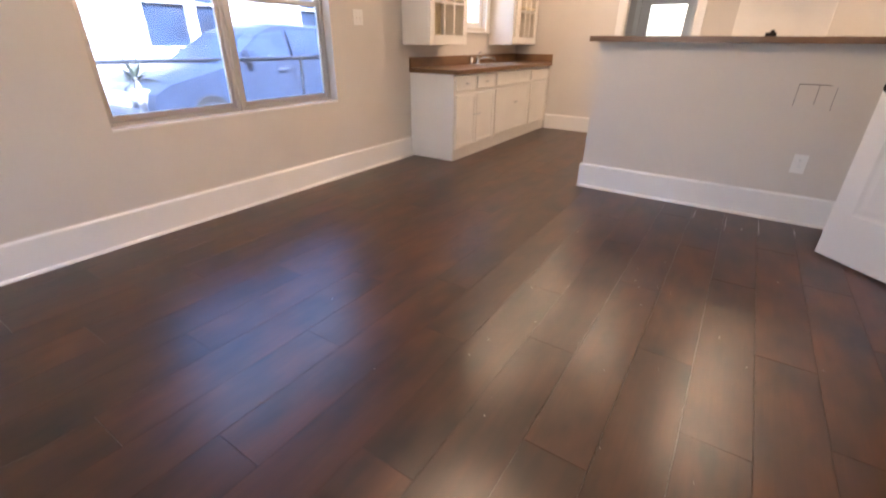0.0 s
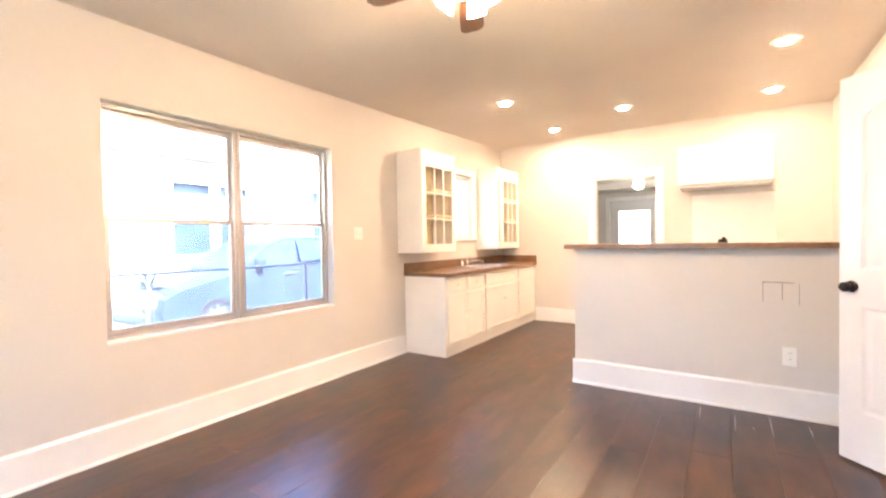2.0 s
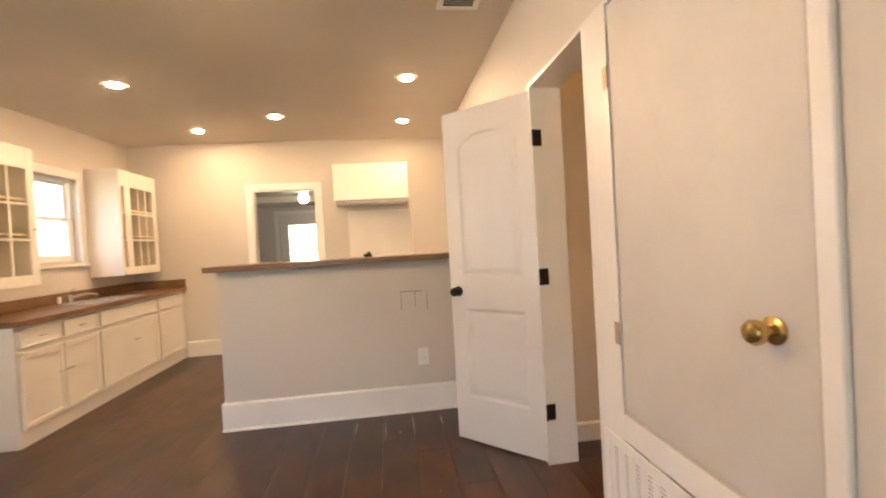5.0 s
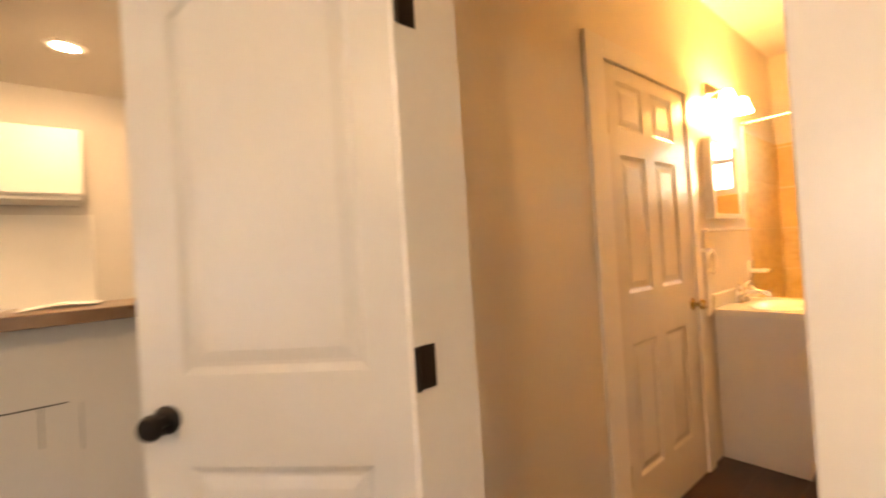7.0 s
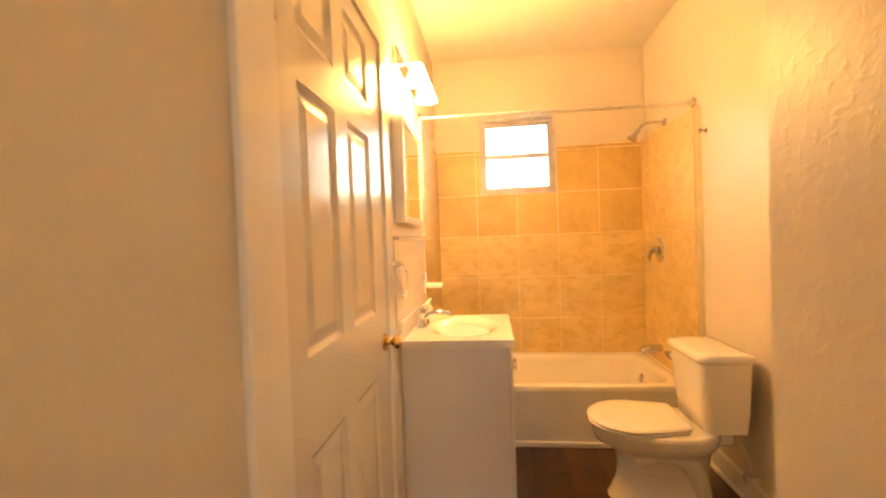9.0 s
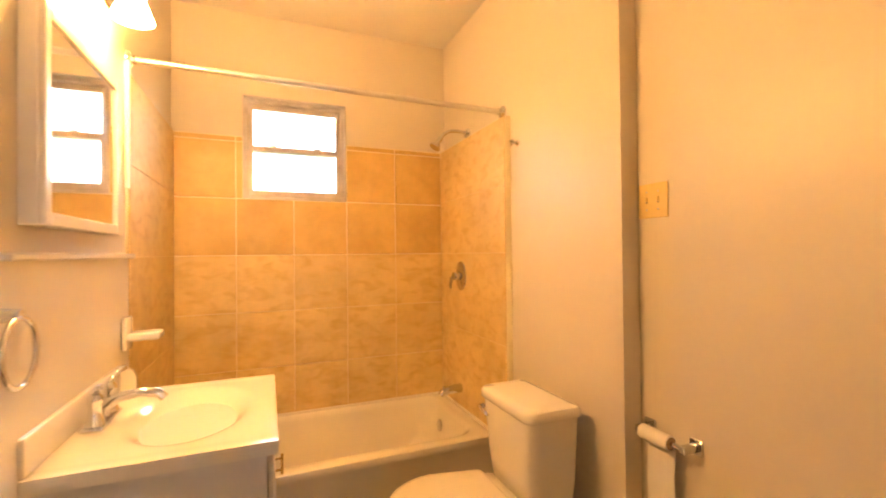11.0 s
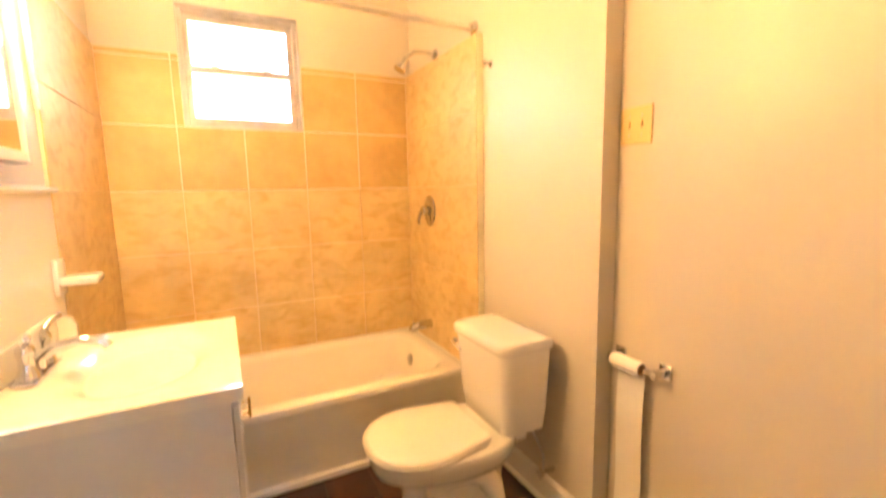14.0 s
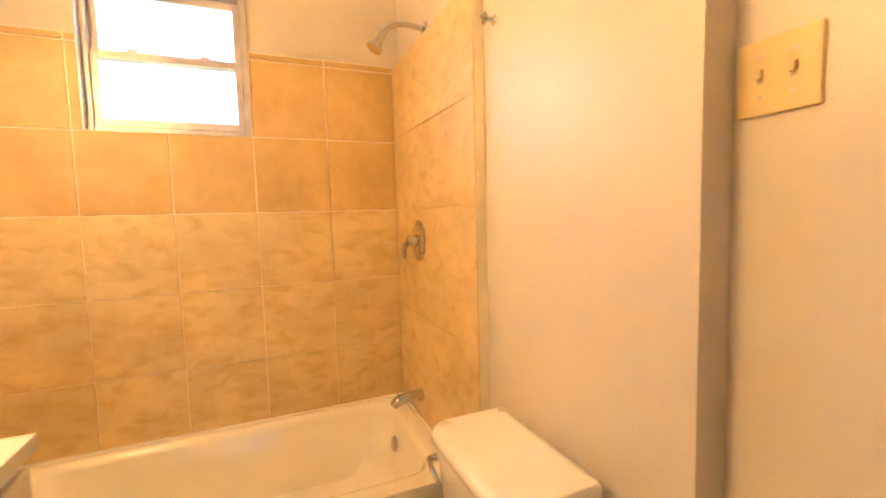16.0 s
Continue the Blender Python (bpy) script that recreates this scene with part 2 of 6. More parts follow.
M_VANGLOW = glow("lit_vanity_shade", TUNGSTEN, VANITY_GLOW)
M_BACKGLOW = glow("lit_globe", (1.0, 0.9, 0.75), 6.0)
# faint emission stands in for the bright reflection on the thermostat display
M_DISPLAYGLOW = glow("display_glow", (0.75, 0.9, 1.0), 0.06)


# ---- building helpers ----
def box(bm, lo, hi, bevel=0.0, seg=1):
    lo, hi = Vector(lo), Vector(hi)
    c, s = (lo + hi) / 2, hi - lo
    r = bmesh.ops.create_cube(bm, size=1.0, matrix=Matrix.Translation(c) @ Matrix.Diagonal((abs(s.x), abs(s.y), abs(s.z), 1)))
    if bevel:
        edges = list({e for v in r["verts"] for e in v.link_edges})
        bmesh.ops.bevel(bm, geom=edges, offset=bevel, segments=seg, affect="EDGES", profile=0.6)
    return bm


def boxes(*items, bevel=0.0, seg=1):
    bm = bmesh.new()
    for lo, hi in items:
        box(bm, lo, hi, bevel, seg)
    return bm


def rod(bm, a, b, r0, r1=None, seg=16, cap=True):
    a, b = Vector(a), Vector(b)
    d = b - a
    m = Matrix.Translation((a + b) / 2) @ d.to_track_quat("Z", "Y").to_matrix().to_4x4()
    bmesh.ops.create_cone(bm, cap_ends=cap, segments=seg, radius1=r0, radius2=r0 if r1 is None else r1, depth=d.length, matrix=m)
    return bm


def lathe(bm, profile, m=None, seg=24):
    """Revolves (radius, height) pairs about z, then moves them by m."""
    m = m or Matrix()
    rings = []
    for r, h in profile:
        if r < 1e-5:
            rings.append([bm.verts.new(m @ Vector((0, 0, h)))])
        else:
            rings.append([bm.verts.new(m @ Vector((r * math.cos(2 * math.pi * k / seg), r * math.sin(2 * math.pi * k / seg), h))) for k in range(seg)])
    for p, q in zip(rings, rings[1:]):
        for k in range(seg):
            j = (k + 1) % seg
            if len(p) == 1 and len(q) > 1:
                bm.faces.new((p[0], q[k], q[j]))
            elif len(q) == 1 and len(p) > 1:
                bm.faces.new((p[k], q[0], p[j]))
            elif len(p) > 1:
                bm.faces.new((p[k], q[k], q[j], p[j]))
    return bm


def tube(bm, pts, r, seg=12, ends=True):
    """A round bar along points."""
    pts = [Vector(p) for p in pts]
    rings, side = [], None
    for i, p in enumerate(pts):
        d = (pts[min(i + 1, len(pts) - 1)] - pts[max(i - 1, 0)]).normalized()
        side = d.orthogonal().normalized() if side is None else (side - d * side.dot(d)).normalized()
        up = d.cross(side)
        rad = r[i] if isinstance(r, (list, tuple)) else r
        rings.append([bm.verts.new(p + rad * (math.cos(2 * math.pi * k / seg) * side + math.sin(2 * math.pi * k / seg) * up)) for k in range(seg)])
    for p, q in zip(rings, rings[1:]):
        for k in range(seg):
            bm.faces.new((p[k], p[(k + 1) % seg], q[(k + 1) % seg], q[k]))
    if ends:
        bm.faces.new(list(reversed(rings[0])))
        bm.faces.new(rings[-1])
    return bm


def loft(bm, rings, cap=True):
    """Skins rings of points with equal counts."""
    vs = [[bm.verts.new(p) for p in ring] for ring in rings]
    n = len(vs[0])
    for p, q in zip(vs, vs[1:]):
        for k in range(n):
            bm.faces.new((p[k], p[(k + 1) % n], q[(k + 1) % n], q[k]))
    if cap:
        bm.faces.new(list(reversed(vs[0])))
        bm.faces.new(vs[-1])
    return bm


def prism(bm, outline, axis, lo, hi):
    """Extrudes a 2D outline along an axis: x takes (y, z), y takes (x, z), z takes (x, y)."""
    put = {"x": lambda a, b, t: (t, a, b), "y": lambda a, b, t: (a, t, b), "z": lambda a, b, t: (a, b, t)}[axis]
    return loft(bm, [[put(a, b, lo) for a, b in outline], [put(a, b, hi) for a, b in outline]])


def mesh_of(name, bm, material, smooth=None):
    bmesh.ops.recalc_face_normals(bm, faces=bm.faces)
    me = bpy.data.meshes.new(name)
    if smooth is not None:
        for fc in bm.faces:
            fc.smooth = True
        for e in bm.edges:
            if len(e.link_faces) == 2 and e.calc_face_angle(0) > radians(smooth):
                e.smooth = False
    bm.to_mesh(me)
    bm.free()
    me.materials.append(material)
    return me


def base_of(ob):
    p = Vector((0, 0, 0))
    while ob:
        p += ob.location
        ob = ob.parent
    return p


def part(name, bm, material, parent, label="", smooth=None):
    """One mesh under a thing; the bmesh is in the thing's own world placing before it is turned."""
    o = base_of(parent)
    if o.length:
        bmesh.ops.translate(bm, verts=bm.verts, vec=-o)
    ob = new(name, mesh_of(name, bm, material, smooth))
    ob.parent = parent
    return tagged(ob, label)


def thing(name, at, label, category, group="", kind=""):
    ob = new(name)
    ob.location = at
    return tagged(ob, label, category, group, kind)


def solid(name, bm, material, label, category, kind="", smooth=None, at=None, group=""):
    at = Vector(at) if at else Vector((0, 0, 0))
    if at.length:
        bmesh.ops.translate(bm, verts=bm.verts, vec=-at)
    ob = new(name, mesh_of(name, bm, material, smooth))
    ob.location = at
    return tagged(ob, label, category, group, kind)


def structure(name, bm, material, label, category="wall", smooth=None):
    return solid(name, bm, material, label, category, "structure", smooth)


def wall_with(axis, a, b, u0, u1, z0, z1, holes):
    """A wall between planes a and b of an axis, from u0 to u1, with rectangular holes (u0, u1, z0, z1) right through it."""
    bm = bmesh.new()
    us = sorted({u0, u1, *(h[0] for h in holes), *(h[1] for h in holes)})
    for p, q in zip(us, us[1:]):
        cuts = sorted((h[2], h[3]) for h in holes if h[0] <= p and q <= h[1])
        z = z0
        spans = []
        for c, d in cuts:
            if c > z:
                spans.append((z, c))
            z = d
        if z < z1:
            spans.append((z, z1))
        for s, t in spans:
            box(bm, (a, p, s) if axis == "x" else (p, a, s), (b, q, t) if axis == "x" else (q, b, t))
    bmesh.ops.remove_doubles(bm, verts=bm.verts, dist=1e-5)
    return bm

# ---- the large structure ----
CEIL, BCEIL = 2.67, 2.71
XL, XR, YB, YF = -3.0, 0.93, -2.6, 6.03
WIN = (0.82, 2.535, 0.665, 2.07)
KWIN = (4.36, 5.10, 1.28, 2.10)
BDOOR = (-1.566, -0.784, 0.0, 2.045)
ENTRY = (1.912, 2.54, 0.0, 2.075)
SWIN = (-2.1, -0.4, 0.7, 2.07)
CLOSET = (1.0, 1.725, 0.61, 2.075)
GRILLE = (1.02, 1.85, 0.06, 0.51)
D6 = (2.13, 2.96, 0.0, 2.065)
BWIN = (1.835, 2.417, 1.636, 2.232)
ROOM2 = 11.0

structure("wall_west", wall_with("x", XL - 0.16, XL, YB, YF + 0.12, 0, CEIL, [WIN, KWIN]), M_WALL, "greige painted drywall with two window openings")
structure("wall_north", wall_with("y", YF, YF + 0.12, XL, XR + 0.15, 0, CEIL, [BDOOR]), M_WALL, "greige painted kitchen wall with a doorway")
structure("wall_east", wall_with("x", XR, XR + 0.15, YB, YF, 0, BCEIL, [(ENTRY[0] - 0.012, ENTRY[1] + 0.012, 0.0, ENTRY[3] + 0.012), CLOSET, GRILLE]), M_WALL, "greige painted wall with bathroom doorway and closet")
structure("wall_south", wall_with("y", YB - 0.12, YB, XL - 0.16, XR + 0.15, 0, CEIL, [SWIN]), M_WALL, "greige painted front wall with a window")
def ceiling_height(x, y):
    """The old ceiling sags a little towards the window wall."""
    near = min(1, max(0, (-1.7 - x) / 1.3))
    return CEIL - near * near * (0.13 - 0.095 * min(1, max(0, (y - 2.0) / 4.0)))


bm = bmesh.new()
cx = [XL - 0.16, XL, -2.8, -2.6, -2.4, -2.2, -2.0, -1.85, -1.7, XR]
cy = [YB - 0.12, 0.0, 2.0, 2.6, 3.2, 3.8, 4.4, 5.0, 5.6, YF + 0.12]
low = [[bm.verts.new((x, y, ceiling_height(max(x, XL), y))) for y in cy] for x in cx]
top = [[bm.verts.new((x, y, CEIL + 0.1)) for y in (cy[0], cy[-1])] for x in (cx[0], cx[-1])]
for i in range(len(cx) - 1):
    for j in range(len(cy) - 1):
        bm.faces.new((low[i][j], low[i][j + 1], low[i + 1][j + 1], low[i + 1][j]))
bm.faces.new((top[0][0], top[1][0], top[1][1], top[0][1]))
structure("ceiling", bm, M_CEIL, "flat painted living room and kitchen ceiling", "ceiling", smooth=60)
structure("floor", boxes(((XL - 0.16, YB - 0.12, -0.12), (XR + 0.15, YF + 0.12, -0.009)), ((XR + 0.15, 0.9, -0.12), (4.9, 2.9, -0.009))), M_SUBFLOOR, "dark floor under the brown wooden planks", "floor")

# bathroom and hall
structure("wall_hall_south", boxes(((XR + 0.15, 1.75, 0), (2.13, 1.87, BCEIL), ), ((2.01, 0.97, 0), (2.13, 1.75, BCEIL))), M_KNOCK, "cream wall with trowelled drywall texture")
structure("wall_bath_south", boxes(((2.13, 0.97, 0), (3.178, 1.09, BCEIL)), ((3.178, 0.97, 0), (4.86, 1.165, BCEIL))), M_BATH, "cream semi-gloss bathroom wall with a small step")
structure("wall_bath_north", wall_with("y", 2.77, 2.89, XR + 0.15, 4.86, 0, BCEIL, [D6]), M_BATH, "cream semi-gloss hall and bathroom wall")
structure("wall_bath_east", wall_with("x", 4.757, 4.88, 1.165, 2.77, 0, BCEIL, [BWIN]), M_BATH, "cream bathroom wall above the tub tiles")
structure("ceiling_bath", boxes(((XR + 0.15, 0.97, BCEIL), (4.88, 2.89, BCEIL + 0.1))), M_BATHCEIL, "cream painted bathroom ceiling", "ceiling")
# inner walls coloured near-black to stand for shade behind the closed doors
structure("wall_closet", boxes(((1.9, 0.6, 0), (1.98, 1.75, BCEIL)), ((1.08, 0.6, 0), (1.9, 0.7, BCEIL)), ((1.9, 2.89, 0), (3.2, 3.5, 2.2))), M_DARK, "closet inner walls, coloured near-black for the shade behind doors")

# back room beyond the kitchen
structure("wall_back_room", boxes(((-3.62, YF + 0.12, 0), (-3.50, ROOM2 + 0.12, 2.47)), ((-3.62, YF, 0), (XL - 0.161, YF + 0.119, 2.47)), ((0.98, YF + 0.12, 0), (1.10, ROOM2 + 0.12, 2.47))), M_WALL, "greige walls of the room behind the kitchen")
structure("wall_back_room_north", wall_with("y", ROOM2, ROOM2 + 0.12, -3.50, 0.98, 0, 2.47, [(-2.43, -1.42, 0.0, 2.12)]), M_WALL, "greige end wall with a glazed outer door")
structure("ceiling_back_room", boxes(((-3.62, YF + 0.12, 2.47), (1.10, ROOM2 + 0.12, 2.57))), M_CEIL, "painted ceiling of the room behind the kitchen", "ceiling")
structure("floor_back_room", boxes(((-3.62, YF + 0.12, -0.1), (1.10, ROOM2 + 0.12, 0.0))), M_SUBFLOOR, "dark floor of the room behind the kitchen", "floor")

structure("ceiling_soffit", boxes(((-3.50, 10.12, 2.33), (0.98, ROOM2, 2.469)), ((-3.50, YF + 0.121, 2.33), (-2.85, 10.119, 2.469))), M_CEIL, "dropped painted soffit round the back room ceiling", "ceiling")


def baseboard(name, axis, plane, into, u0, u1, h=0.20, t=0.018, label="tall white painted baseboard"):
    """A board with an eased top edge, standing out from a wall plane."""
    p = plane
    prof = [(p, 0.002), (p + into * t, 0.002), (p + into * t, h - 0.012), (p + into * (t - 0.008), h), (p, h)]
    bm = prism(bmesh.new(), prof, "y" if axis == "x" else "x", u0, u1)
    return structure(name, bm, M_TRIM, label, "baseboard")


baseboard("baseboard_west", "x", XL, 1, YB, 3.55)
baseboard("baseboard_north", "y", YF, -1, -2.44, BDOOR[0] - 0.085)
baseboard("baseboard_north_east", "y", YF, -1, BDOOR[1] + 0.085, XR)
baseboard("baseboard_east", "x", XR, -1, YB, 0.955)
baseboard("baseboard_east_kitchen", "x", XR, -1, ENTRY[1] + 0.08, 3.50)
baseboard("baseboard_south", "y", YB, 1, XL + 0.02, XR - 0.02)
BB = dict(h=0.115, t=0.016, label="white painted bathroom baseboard with shoe moulding")
baseboard("baseboard_bath_switch_wall", "y", 1.09, 1, 2.13, 3.160, **BB)
baseboard("baseboard_bath_step", "x", 3.178, -1, 1.09, 1.181, **BB)
baseboard("baseboard_bath_toilet_wall", "y", 1.165, 1, 3.1795, 3.985, **BB)
baseboard("baseboard_hall", "y", 2.77, -1, XR + 0.15, D6[0] - 0.135, **BB)
baseboard("baseboard_hall_south", "y", 1.87, 1, XR + 0.15, 2.13, **BB)
baseboard("baseboard_hall_end", "x", 2.13, 1, 1.107, 1.886, **BB)


def shoe(name, axis, plane, into, u0, u1):
    p = plane
    prof = [(p, 0.002), (p + into * 0.016, 0.002), (p + into * 0.013, 0.012), (p + into * 0.005, 0.018), (p, 0.018)]
    return structure(name, prism(bmesh.new(), prof, "y" if axis == "x" else "x", u0, u1), M_TRIM, "small white shoe moulding along the floor", "trim")


shoe("trim_shoe_switch_wall", "y", 1.106, 1, 2.15, 3.146)
shoe("trim_shoe_toilet_wall", "y", 1.181, 1, 3.146, 3.985)
shoe("trim_shoe_step", "x", 3.162, -1, 1.122, 1.181)

shoe("trim_shoe_window_wall", "x", XL + 0.018, 1, YB + 0.04, 3.55)
shoe("trim_shoe_bar", "y", 3.502, -1, -1.133, XR - 0.002)

# bar wall between living room and kitchen
structure("wall_bar", boxes(((-1.115, 3.52, 0), (XR, 3.64, 1.142))), M_WALL, "low greige half wall under the breakfast bar")
baseboard("baseboard_bar", "y", 3.52, -1, -1.133, XR)
baseboard("baseboard_bar_end", "x", -1.115, -1, 3.52, 3.64)


def casing(name, axis, plane, into, u0, u1, z1, w=0.085, t=0.018, z0=0.0, sill=False, label="white painted door casing", wl=None, wr=None, wt=None):
    """Flat boards with eased edges round an opening."""
    wl, wr, wt = wl or w, wr or w, wt or w
    a, b = sorted((plane, plane + into * t))
    bm = bmesh.new()
    spans = [((u0 - wl, u0), (z0, z1 + wt)), ((u1, u1 + wr), (z0, z1 + wt)), ((u0 + 0.0005, u1 - 0.0005), (z1, z1 + wt))]
    if sill:
        spans.append(((u0 + 0.0005, u1 - 0.0005), (z0, z0 + wt)))
    for (p, q), (s, r) in spans:
        if axis == "x":
            box(bm, (a, p, s), (b, q, r), 0.003)
        else:
            box(bm, (p, a, s), (q, b, r), 0.003)
    return structure(name, bm, M_TRIM, label, "trim")


def jamb(name, axis, a, b, u0, u1, z1, t=0.016):
    """The lining inside a door opening."""
    bm = bmesh.new()
    for (p, q), (s, r) in (((u0, u0 + t), (0.002, z1)), ((u1 - t, u1), (0.002, z1)), ((u0 + t, u1 - t), (z1 - t, z1))):
        box(bm, (a, p, s) if axis == "x" else (p, a, s), (b, q, r) if axis == "x" else (q, b, r), 0.001)
    return structure(name, bm, M_TRIM, "white painted door lining", "trim")


casing("trim_back_doorway", "y", YF, -1, BDOOR[0], BDOOR[1], BDOOR[3])
jamb("trim_back_doorway_lining", "y", YF + 0.001, YF + 0.119, BDOOR[0], BDOOR[1], BDOOR[3])
casing("trim_bath_doorway", "x", XR, -1, ENTRY[0], ENTRY[1], ENTRY[3], wl=0.186, wr=0.07, wt=0.02)
jamb("trim_bath_doorway_lining", "x", XR - 0.004, XR + 0.158, ENTRY[0] - 0.016, ENTRY[1] + 0.016, ENTRY[3] + 0.016)
casing("trim_closet", "x", XR, -1, CLOSET[0], CLOSET[1], CLOSET[3], z0=0.0, wl=0.045, wr=0.0005, wt=0.02, label="white painted closet casing")
solid("trim_closet_apron", boxes(((XR - 0.018, CLOSET[0] + 0.001, 0.512), (XR - 0.0005, CLOSET[1] - 0.001, 0.608)), bevel=0.002), M_TRIM, "white painted board below the closet door", "trim", "structure")
casing("trim_linen_door", "y", 2.77, -1, D6[0], D6[1], D6[3], wl=0.135, wr=0.095, wt=0.09)

# unseen roof, added; its eaves are sized to shade walls and windows
M_OWNROOF = mat("dark_shingle", (0.10, 0.095, 0.09), 0.85, var=0.2, vscale=4, grain=0.3)
structure("roof", boxes(((XL - 0.75, YB - 0.7, 2.83), (5.85, YF + 0.14, 2.93)), ((-4.1, YF + 0.14, 2.60), (1.7, ROOM2 + 0.5, 2.70))), M_OWNROOF, "unseen dark shingle roof, added to keep sun off walls and windows", "roof")

# ---- windows and doors ----
def window(name, axis, plane, out, u0, u1, z0, z1, units, rail, frame_mat, label, screen=None, fw=0.028, blocks=()):
    """Single-hung window units side by side; plane is the room face of the frame, out the way outdoors."""
    w = thing(name, (0, 0, 0), label, "window", kind="structure")

    def bar(bm, p, q, s, r, d0, d1, bev=0.003):
        a, b = sorted((plane + out * d0, plane + out * d1))
        box(bm, (a, p, s) if axis == "x" else (p, a, s), (b, q, r) if axis == "x" else (q, b, r), bev)

    width = (u1 - u0) / units
    for k in range(units):
        p, q = u0 + k * width + 0.002, u0 + (k + 1) * width - 0.002
        bm = bmesh.new()
        for a, b, s, r in ((p, p + fw, z0, z1), (q - fw, q, z0, z1), (p + fw, q - fw, z0, z0 + fw), (p + fw, q - fw, z1 - fw, z1)):
            bar(bm, a, b, s, r, 0.0, 0.065)
        part("window_frame", bm, frame_mat, w)
        for lo, hi, d, nm in ((z0 + fw, rail + 0.018, 0.012, "lower_sash"), (rail - 0.018, z1 - fw, 0.036, "upper_sash")):
            bm = bmesh.new()
            a, b, sw = p + fw, q - fw, 0.026
            for c, e, s, r in ((a, a + sw, lo, hi), (b - sw, b, lo, hi), (a + sw, b - sw, lo, lo + sw + 0.008), (a + sw, b - sw, hi - sw - 0.006, hi)):
                bar(bm, c, e, s, r, d, d + 0.022, 0.002)
            sash = part(nm, bm, frame_mat, w)
            bm = bmesh.new()
            bar(bm, a + sw - 0.004, b - sw + 0.004, lo + sw, hi - sw, d + 0.009, d + 0.013, 0)
            pane = part("pane", bm, M_GLASS, sash)
            pane.visible_shadow = False
        bm = bmesh.new()
        for c in (0.28, 0.72):
            m = p + (q - p) * c
            bar(bm, m - 0.02, m + 0.02, rail + 0.018, rail + 0.027, 0.004, 0.03, 0.002)
        part("sash_latch", bm, frame_mat, w)
        if screen:
            bm = bmesh.new()
            bar(bm, p + fw, q - fw, z0 + fw, rail, 0.055, 0.0565, 0)
            part("insect_screen", bm, screen, w, "fine insect screen, tinted blue for the haze of reflected sky").visible_shadow = False
    return w


# the blue in the tint stands for sky haze on the mesh
M_SCREEN = glass("haze_tinted_screen_mesh", 0.6, (0.61, 0.65, 0.73))
window("window_1", "x", XL - 0.075, -1, WIN[0], WIN[1], WIN[2], WIN[3], 2, 1.385, M_ALU, "pair of aluminium single-hung windows with lower insect screens", M_SCREEN)
window("window_2", "x", XL - 0.05, -1, KWIN[0], KWIN[1], KWIN[2], KWIN[3], 1, 1.70, M_VINYL, "white single-hung kitchen window above the sink")
window("window_3", "x", 4.773, 1, BWIN[0], BWIN[1], BWIN[2], BWIN[3], 1, 1.938, M_BATHALU, "small aluminium bathroom window above the tub", fw=0.025)
window("window_4", "y", YB - 0.05, -1, SWIN[0], SWIN[1], SWIN[2], SWIN[3], 2, 1.385, M_ALU, "pair of aluminium single-hung windows in the front wall")
# white linings inside the openings
structure("trim_window_lining", boxes(((XL - 0.155, WIN[0] - 0.001, WIN[2] - 0.012), (XL + 0.004, WIN[1] + 0.001, WIN[2] + 0.004)), bevel=0.002), M_TRIM, "white painted window stool", "trim")
structure("trim_bath_window_lining", boxes(
    ((4.738, BWIN[0], BWIN[2]), (4.772, BWIN[1], BWIN[2] + 0.005)), ((4.738, BWIN[0], BWIN[3] - 0.005), (4.772, BWIN[1], BWIN[3])),
    ((4.738, BWIN[0], BWIN[2] + 0.005), (4.772, BWIN[0] + 0.005, BWIN[3] - 0.005)), ((4.738, BWIN[1] - 0.005, BWIN[2] + 0.005), (4.772, BWIN[1], BWIN[3] - 0.005))), M_BATHALU, "grey metal lining of the bathroom window", "trim")
casing("trim_kitchen_window", "x", XL, 1, KWIN[0], KWIN[1], KWIN[3], 0.085, z0=KWIN[2] - 0.03, label="white painted kitchen window casing")
structure("trim_kitchen_window_stool", boxes(((XL + 0.001, KWIN[0] - 0.1, KWIN[2] - 0.055), (XL + 0.04, KWIN[1] + 0.1, KWIN[2] - 0.031)), bevel=0.004), M_TRIM, "white kitchen window stool", "trim")


def raised(bm, x0, x1, z0, z1, y, inset=0.028, h=0.006):
    """A bevelled field standing on plane y towards -y."""
    loft(bm, [[(x0, y, z0), (x1, y, z0), (x1, y, z1), (x0, y, z1)],
              [(x0 + inset, y - h, z0 + inset), (x1 - inset, y - h, z0 + inset), (x1 - inset, y - h, z1 - inset), (x0 + inset, y - h, z1 - inset)]])


